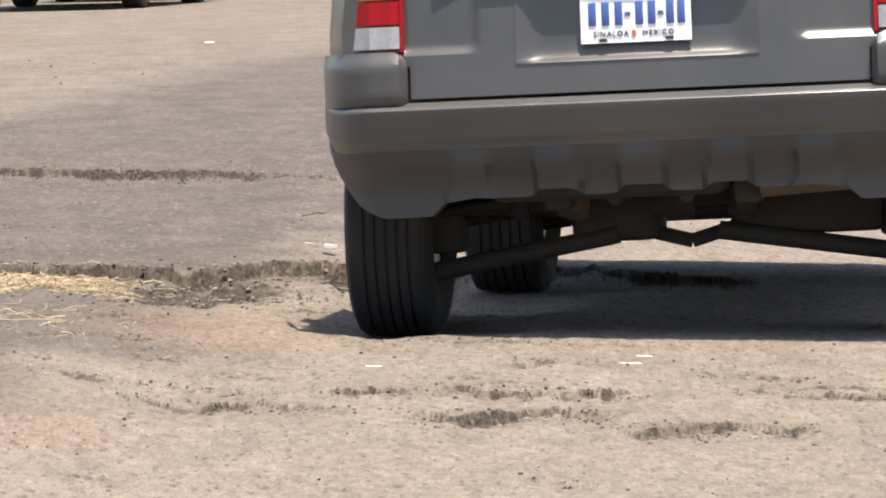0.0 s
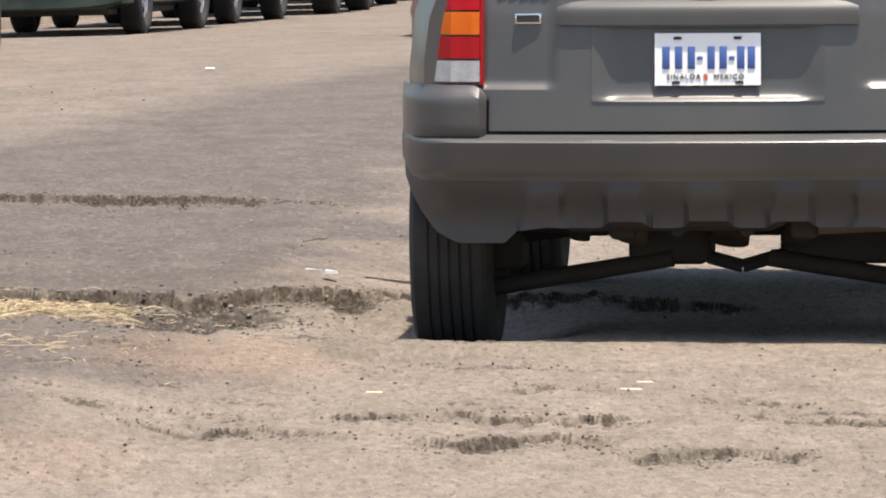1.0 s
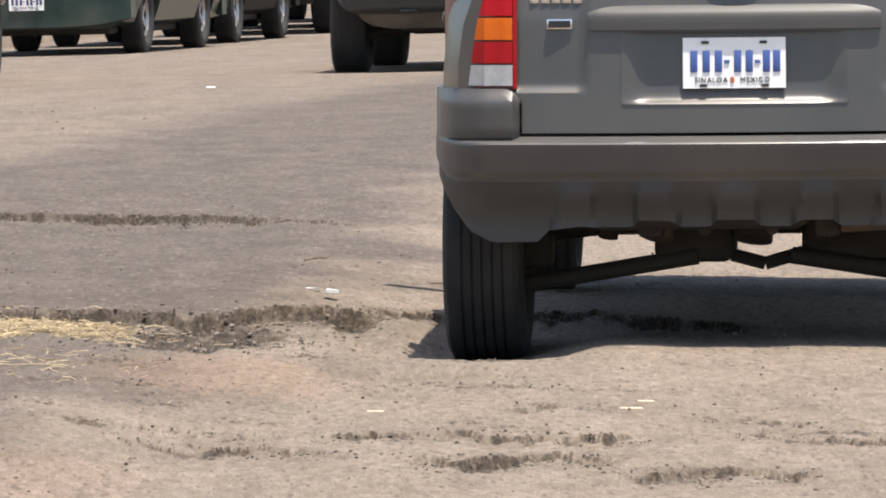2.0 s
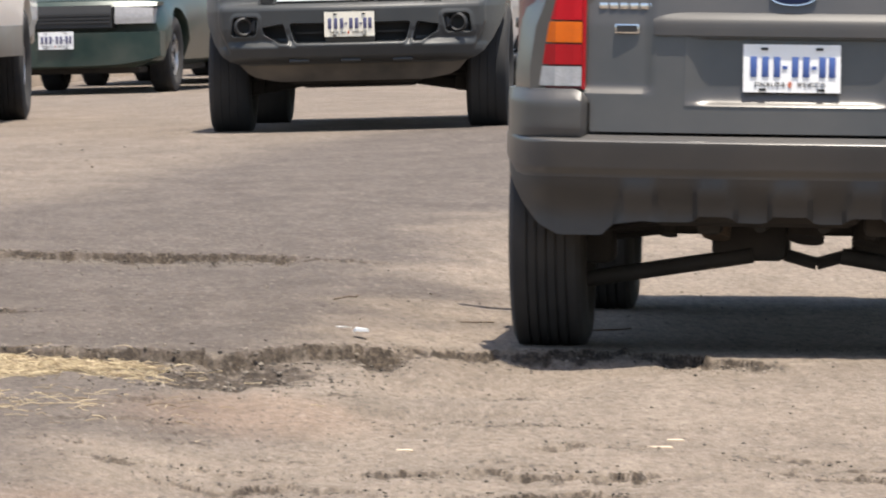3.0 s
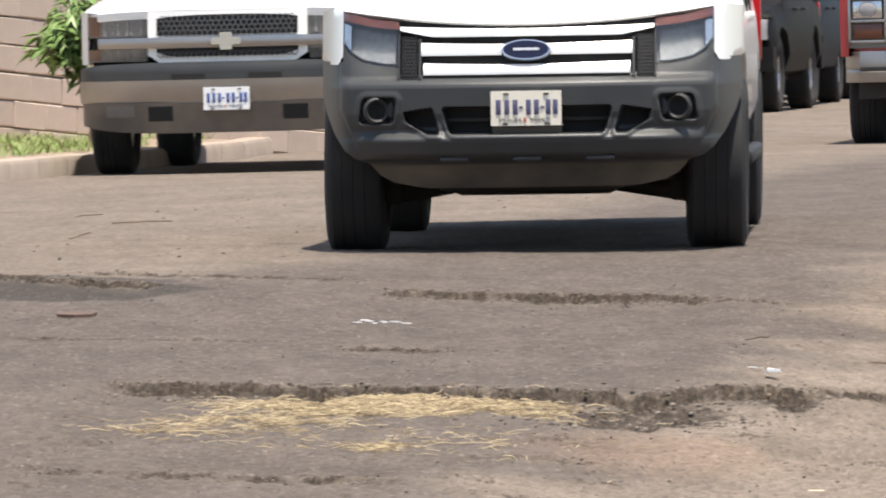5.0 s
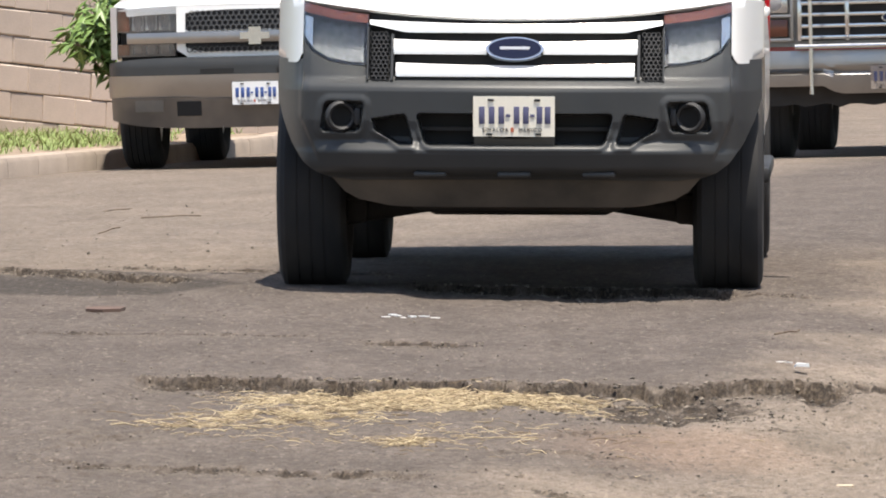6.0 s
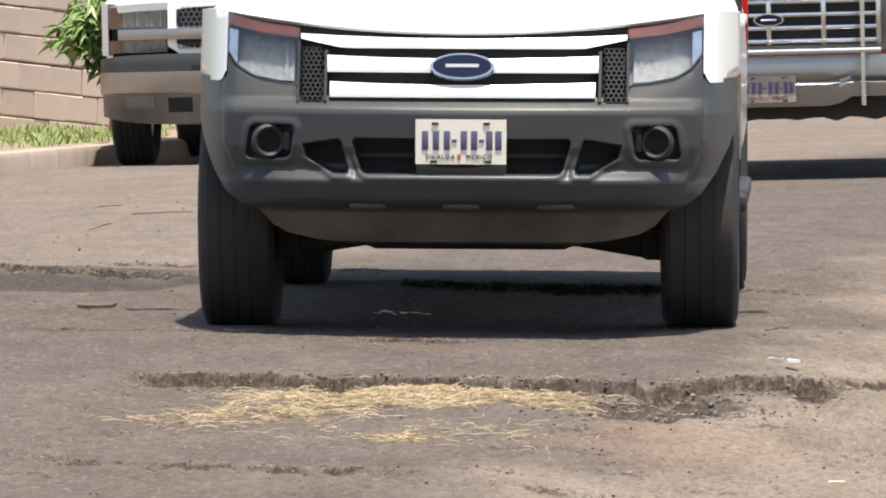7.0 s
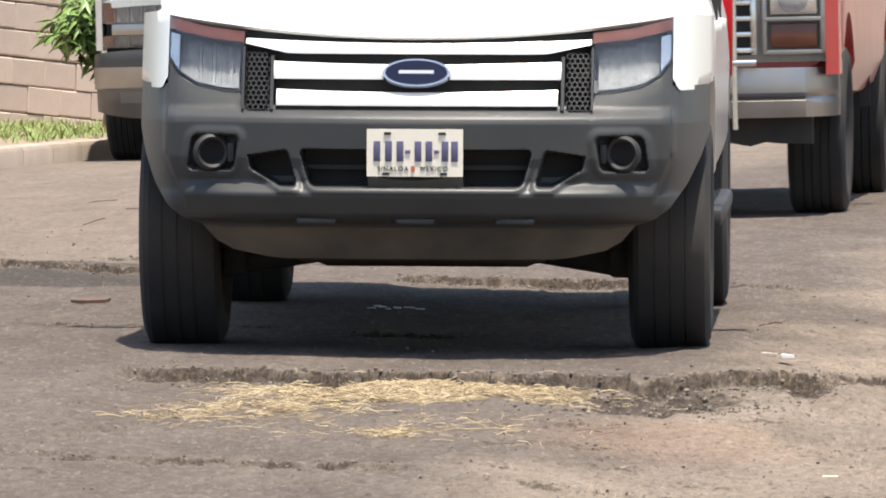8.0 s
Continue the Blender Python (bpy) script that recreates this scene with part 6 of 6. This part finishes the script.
def pebbles():
    rng = np.random.RandomState(31)
    tmp = bmesh.new()
    bmesh.ops.create_icosphere(tmp, subdivisions=1, radius=1)
    unit = np.array([v.co[:] for v in tmp.verts])
    faces = np.array([[v.index for v in f.verts] for f in tmp.faces])
    tmp.free()
    spots = [(rng.uniform(-1.9, 2.2), rng.uniform(18.5, 36.5), 0.7) for _ in range(1500)]
    spots += [(rng.normal(0.28, 0.20), rng.normal(27.3, 0.45), 1.0) for _ in range(500)]
    # crumbs lie below the broken edges
    for x0, x1, y0, y1, drop, back in STEPS[:26]:
        for _ in range(int(330 * (x1 - x0) * min(1.0, 0.3 + drop * 20))):
            u = rng.rand()
            spots.append((x0 + (x1 - x0) * u, y0 + (y1 - y0) * u - abs(rng.normal(0, 0.05 + 5 * drop)) + 0.05, 0.5 + 10 * drop))
    for _ in range(170):
        y = rng.uniform(37, 54)
        spots.append((0.138 * (y - 37.8) - 1.3 - rng.uniform(0, 2.4), y, rng.uniform(0.5, 1.5)))
    co, fa = [], []
    for k, (x, y, s) in enumerate(spots):
        r = s * rng.choice((0.002, 0.003, 0.004, 0.005, 0.0075))
        co.append((unit * rng.uniform(0.75, 1.3, 3) + rng.uniform(-0.25, 0.25, unit.shape)) * (r, r, r * 0.75) + (x, y, (on_ground_fast(x, y) if y < 37 else float(base_z(x, y))) + r * 0.3))
        fa.append(faces + k * len(unit))
    me = bpy.data.meshes.new("gravel")
    me.from_pydata(np.concatenate(co).tolist(), [], np.concatenate(fa).tolist())
    m = material("small_stones", (0.17, 0.14, 0.115), 0.9, vary=0.3)
    nt = m.node_tree
    geo = nt.nodes.new("ShaderNodeNewGeometry")
    ramp = nt.nodes.new("ShaderNodeValToRGB")
    ramp.color_ramp.elements[0].color, ramp.color_ramp.elements[1].color = (0.040, 0.033, 0.027, 1), (0.24, 0.20, 0.16, 1)
    nt.links.new(geo.outputs["Random Per Island"], ramp.inputs["Fac"])
    nt.links.new(ramp.outputs[0], nt.nodes["Principled BSDF"].inputs["Base Color"])
    me.materials.append(m)
    tagged(new("gravel", me), "loose small stones and crumbs of asphalt", "gravel", kind="stuff")


def scrap(name, label, category, x, y, pts, mat, lift=0.004, turn=0.0, thick=0.002, curl=0.0):
    """A small flat piece of litter with a bent outline on the street."""
    bm = bmesh.new()
    quad(bm, [(px, py, curl * abs(px) + 0.4 * curl * abs(py)) for px, py in pts], (0, 0, thick))
    ob = part(name, bm, mat)
    tagged(ob, label, category)
    ob.matrix_basis = pose(x, y, on_ground(x, y) + lift, 0, 0, turn)
    return ob


def twig(x, y, length, turn, r=0.0028):
    rng = random.Random(int(x * 1000 + y))
    bm = bmesh.new()
    p = Vector((-length / 2, 0, r))
    for k in range(5):
        q = p + Vector((length / 5, rng.uniform(-0.035, 0.035), rng.uniform(-0.004, 0.008)))
        q.z = max(q.z, r)
        tube(bm, p, q, r, r * 0.85, 6)
        p = q
    ob = part("twig", bm, twig_mat)
    tagged(ob, "dry brown twig lying on the dusty street", "twig", "twigs on the street")
    ob.matrix_basis = pose(x, y, on_ground(x, y) + 0.002, 0, 0, turn)


kerb_and_verge()
block_wall()
shrub()
straw()
pebbles()
paper_mat = material("white_paper", (0.80, 0.80, 0.78), 0.7, vary=0.04)
wood_mat = material("pale_dry_wood", (0.50, 0.40, 0.29), 0.8, vary=0.15)
rag_mat = material("reddish_rag", (0.105, 0.066, 0.050), 0.95, vary=0.3)
scrap("paper_scrap", "crumpled white scrap of paper on the asphalt", "litter", 0.705, 29.05, [(-0.024, -0.05), (0.014, -0.07), (0.026, 0.02), (0.005, 0.08), (-0.014, 0.03)], paper_mat, 0.012, 10, 0.010, 0.5)
scrap("paper_scrap", "small torn white scrap beside a larger one", "litter", 0.665, 29.35, [(-0.015, -0.03), (0.012, -0.02), (0.008, 0.04), (-0.012, 0.03)], paper_mat, 0.004, 40, 0.002, 0.3)
scrap("paper_scrap", "flat pale scrap on the far asphalt", "litter", 0.66, 57.6, [(-0.03, -0.1), (0.03, -0.1), (0.025, 0.12), (-0.02, 0.1)], paper_mat, 0.02, 0, 0.003)
for x, y in ((-0.66, 32.65), (-0.64, 32.8), (-0.62, 32.72), (-0.60, 32.66), (-0.57, 32.7), (-0.53, 32.78), (-0.49, 32.7)):
    scrap("plaster_crumb", "white crumbs of plaster on the asphalt", "litter", x, y, [(-0.009, -0.014), (0.007, -0.018), (0.011, 0.012), (-0.008, 0.020)], paper_mat, 0.003, x * 900, 0.005)
for x, y, w in ((1.355, 24.0, 0.035), (1.42, 24.4, 0.022), (0.694, 23.9, 0.022)):
    scrap("wood_chip", "pale dry wood chip lying on the dust", "litter", x, y, [(-w, -0.02), (w, -0.03), (w * 0.9, 0.03), (-w * 0.8, 0.03)], wood_mat, 0.002, 0, 0.004)
scrap("rag", "flattened reddish-brown rag by the patch", "litter", -1.66, 32.9, [(-0.06, -0.10), (0.0, -0.14), (0.06, -0.08), (0.07, 0.1), (-0.02, 0.14), (-0.07, 0.06)], rag_mat, 0.012, 0, 0.012)
for x, y, n, a in ((-2.0, 46.2, 0.30, 5), (1.12, 30.6, 0.12, 8), (1.55, 30.3, 0.15, 2), (0.72, 31.2, 0.10, 10), (-2.35, 48.0, 0.16, 30), (-2.15, 43.0, 0.10, 0)):
    twig(x, y, n, a)
# ---- movement ----
def glide(rows, t):
    """Values between rows of (t, values...) by a smooth curve that does not overshoot."""
    ts = np.array([r[0] for r in rows])
    vs = np.array([r[1:] for r in rows], float)
    h = np.diff(ts)
    d = np.diff(vs, axis=0) / h[:, None]
    m = np.vstack([d[:1], (d[:-1] * h[1:, None] + d[1:] * h[:-1, None]) / (h[1:] + h[:-1])[:, None], d[-1:]])
    i = int(np.clip(np.searchsorted(ts, t) - 1, 0, len(ts) - 2))
    u = (t - ts[i]) / h[i]
    a, b = vs[i], vs[i + 1]
    return (2 * u**3 - 3 * u**2 + 1) * a + (u**3 - 2 * u**2 + u) * h[i] * m[i] + (-2 * u**3 + 3 * u**2) * b + (u**3 - u**2) * h[i] * m[i + 1]


def drive(car, wheels, rows, wb, track, axle, flip):
    """rows: seconds, x and y of the named axle's middle on the ground, heading to the side, then lift, roll and pitch of the body."""
    radius = car["tyre_radius"]
    times = [k / 15 for k in range(121)]
    body, places, headings = [], [], []
    for t in times:
        x, y, yaw, lift, roll, pitch = glide(rows, t)
        rz = 180 - yaw if flip else -yaw
        ahead = Vector((-math.sin(radians(rz)), math.cos(radians(rz)), 0))
        c = Vector((x, y, 0)) - ahead * axle * wb / 2
        body.append((t, ground_pose(c.x, c.y, rz, wb, track, lift, roll, pitch)))
        places.append(c)
        headings.append(rz)
    walk(car, body)
    way = [0.0]
    for a, b in zip(places, places[1:]):
        way.append(way[-1] + (b - a).length)
    dense = [k / 30 for k in range(241)]
    turns = np.interp(dense, times, way) / radius
    for w in wheels:
        wx, wy = w.location.x, w.location.y
        homes = []
        for (_, m), c, rz in zip(body, places, headings):
            turn = Matrix.Rotation(radians(rz), 4, "Z")
            at = c + turn @ Vector((wx, wy, 0))
            at.z = float(wheel_z(at.x, at.y)) + radius - 0.012
            homes.append(m.inverted() @ Matrix.Translation(at) @ turn)
        rows_w = []
        for k, (t, a) in enumerate(zip(dense, turns)):
            i = min(k // 2, len(homes) - 1)
            home = homes[i] if k % 2 == 0 else homes[i].lerp(homes[min(i + 1, len(homes) - 1)], 0.5)
            rows_w.append((t, home @ Matrix.Rotation(-a, 4, "X")))
        walk(w, rows_w)


def motions():
    # the front axle of the white pickup
    drive(pickup, pickup_wheels, [
        (0.0, 4.15, 81.5, 6.0, 0, 0, 0), (1.5, 2.95, 69.3, 6.0, 0, 0, 0), (2.8, 1.66, 58.1, 5.8, 0, 0, 0), (3.0, 1.39, 56.7, 5.0, 0, 0, 0),
        (3.5, 0.86, 52.3, 4.4, 0, 0, 0), (4.0, 0.45, 48.0, 3.7, 0, 0, 0), (4.5, 0.145, 44.1, 3.0, -0.008, 0, 0), (5.2, -0.085, 39.2, 2.2, -0.026, 0, 0),
        (6.5, -0.248, 33.3, 1.5, 0.030, 0, 0), (7.0, -0.322, 31.7, 1.6, 0.008, 0, 0), (7.5, -0.396, 30.75, 1.9, 0.004, 0, 0), (8.0, -0.420, 29.95, 2.0, 0, 0, 0)], 3.22, 1.56, 1, True)
    # the rear axle of the grey vehicle
    drive(suv, suv_wheels, [
        (0.0, 1.60, 25.85, 9.3, 0.022, -2.1, -1.3), (0.5, 1.695, 26.25, 8.8, 0.022, -1.8, -1.3), (1.0, 1.81, 27.1, 7.0, 0.024, 0.3, 0), (1.5, 1.865, 27.4, 6.4, 0.041, 0.3, 0),
        (3.0, 2.10, 29.4, 6.3, 0.070, 0, 0), (3.5, 2.21, 30.2, 6.3, 0.066, 0, 0), (4.0, 2.33, 30.9, 6.3, 0.06, 0, 0), (4.5, 2.44, 31.8, 6.3, 0.05, 0, 0), (5.0, 2.65, 33.2, 6.3, 0.05, 0, 0), (8.0, 4.1, 46.0, 6.3, 0.05, 0, 0)], 2.62, 1.55, -1, False)
    # the front axle of the red pickup
    drive(red_pickup, red_wheels, [
        (0.0, 10.0, 116.0, 7.0, 0, 0, 0), (3.0, 6.0, 88.0, 7.0, 0, 0, 0), (4.2, 4.35, 77.2, 7.0, 0, 0, 0), (4.5, 3.95, 74.0, 7.0, 0, 0, 0), (5.2, 2.96, 66.5, 6.5, 0, 0, 0),
        (6.5, 1.66, 55.6, 5.5, 0, 0, 0), (7.0, 1.20, 51.8, 5.0, 0, 0, 0), (8.0, 0.37, 43.2, 5.0, 0, 0, 0)], 3.4, 1.66, 1, True)


motions()
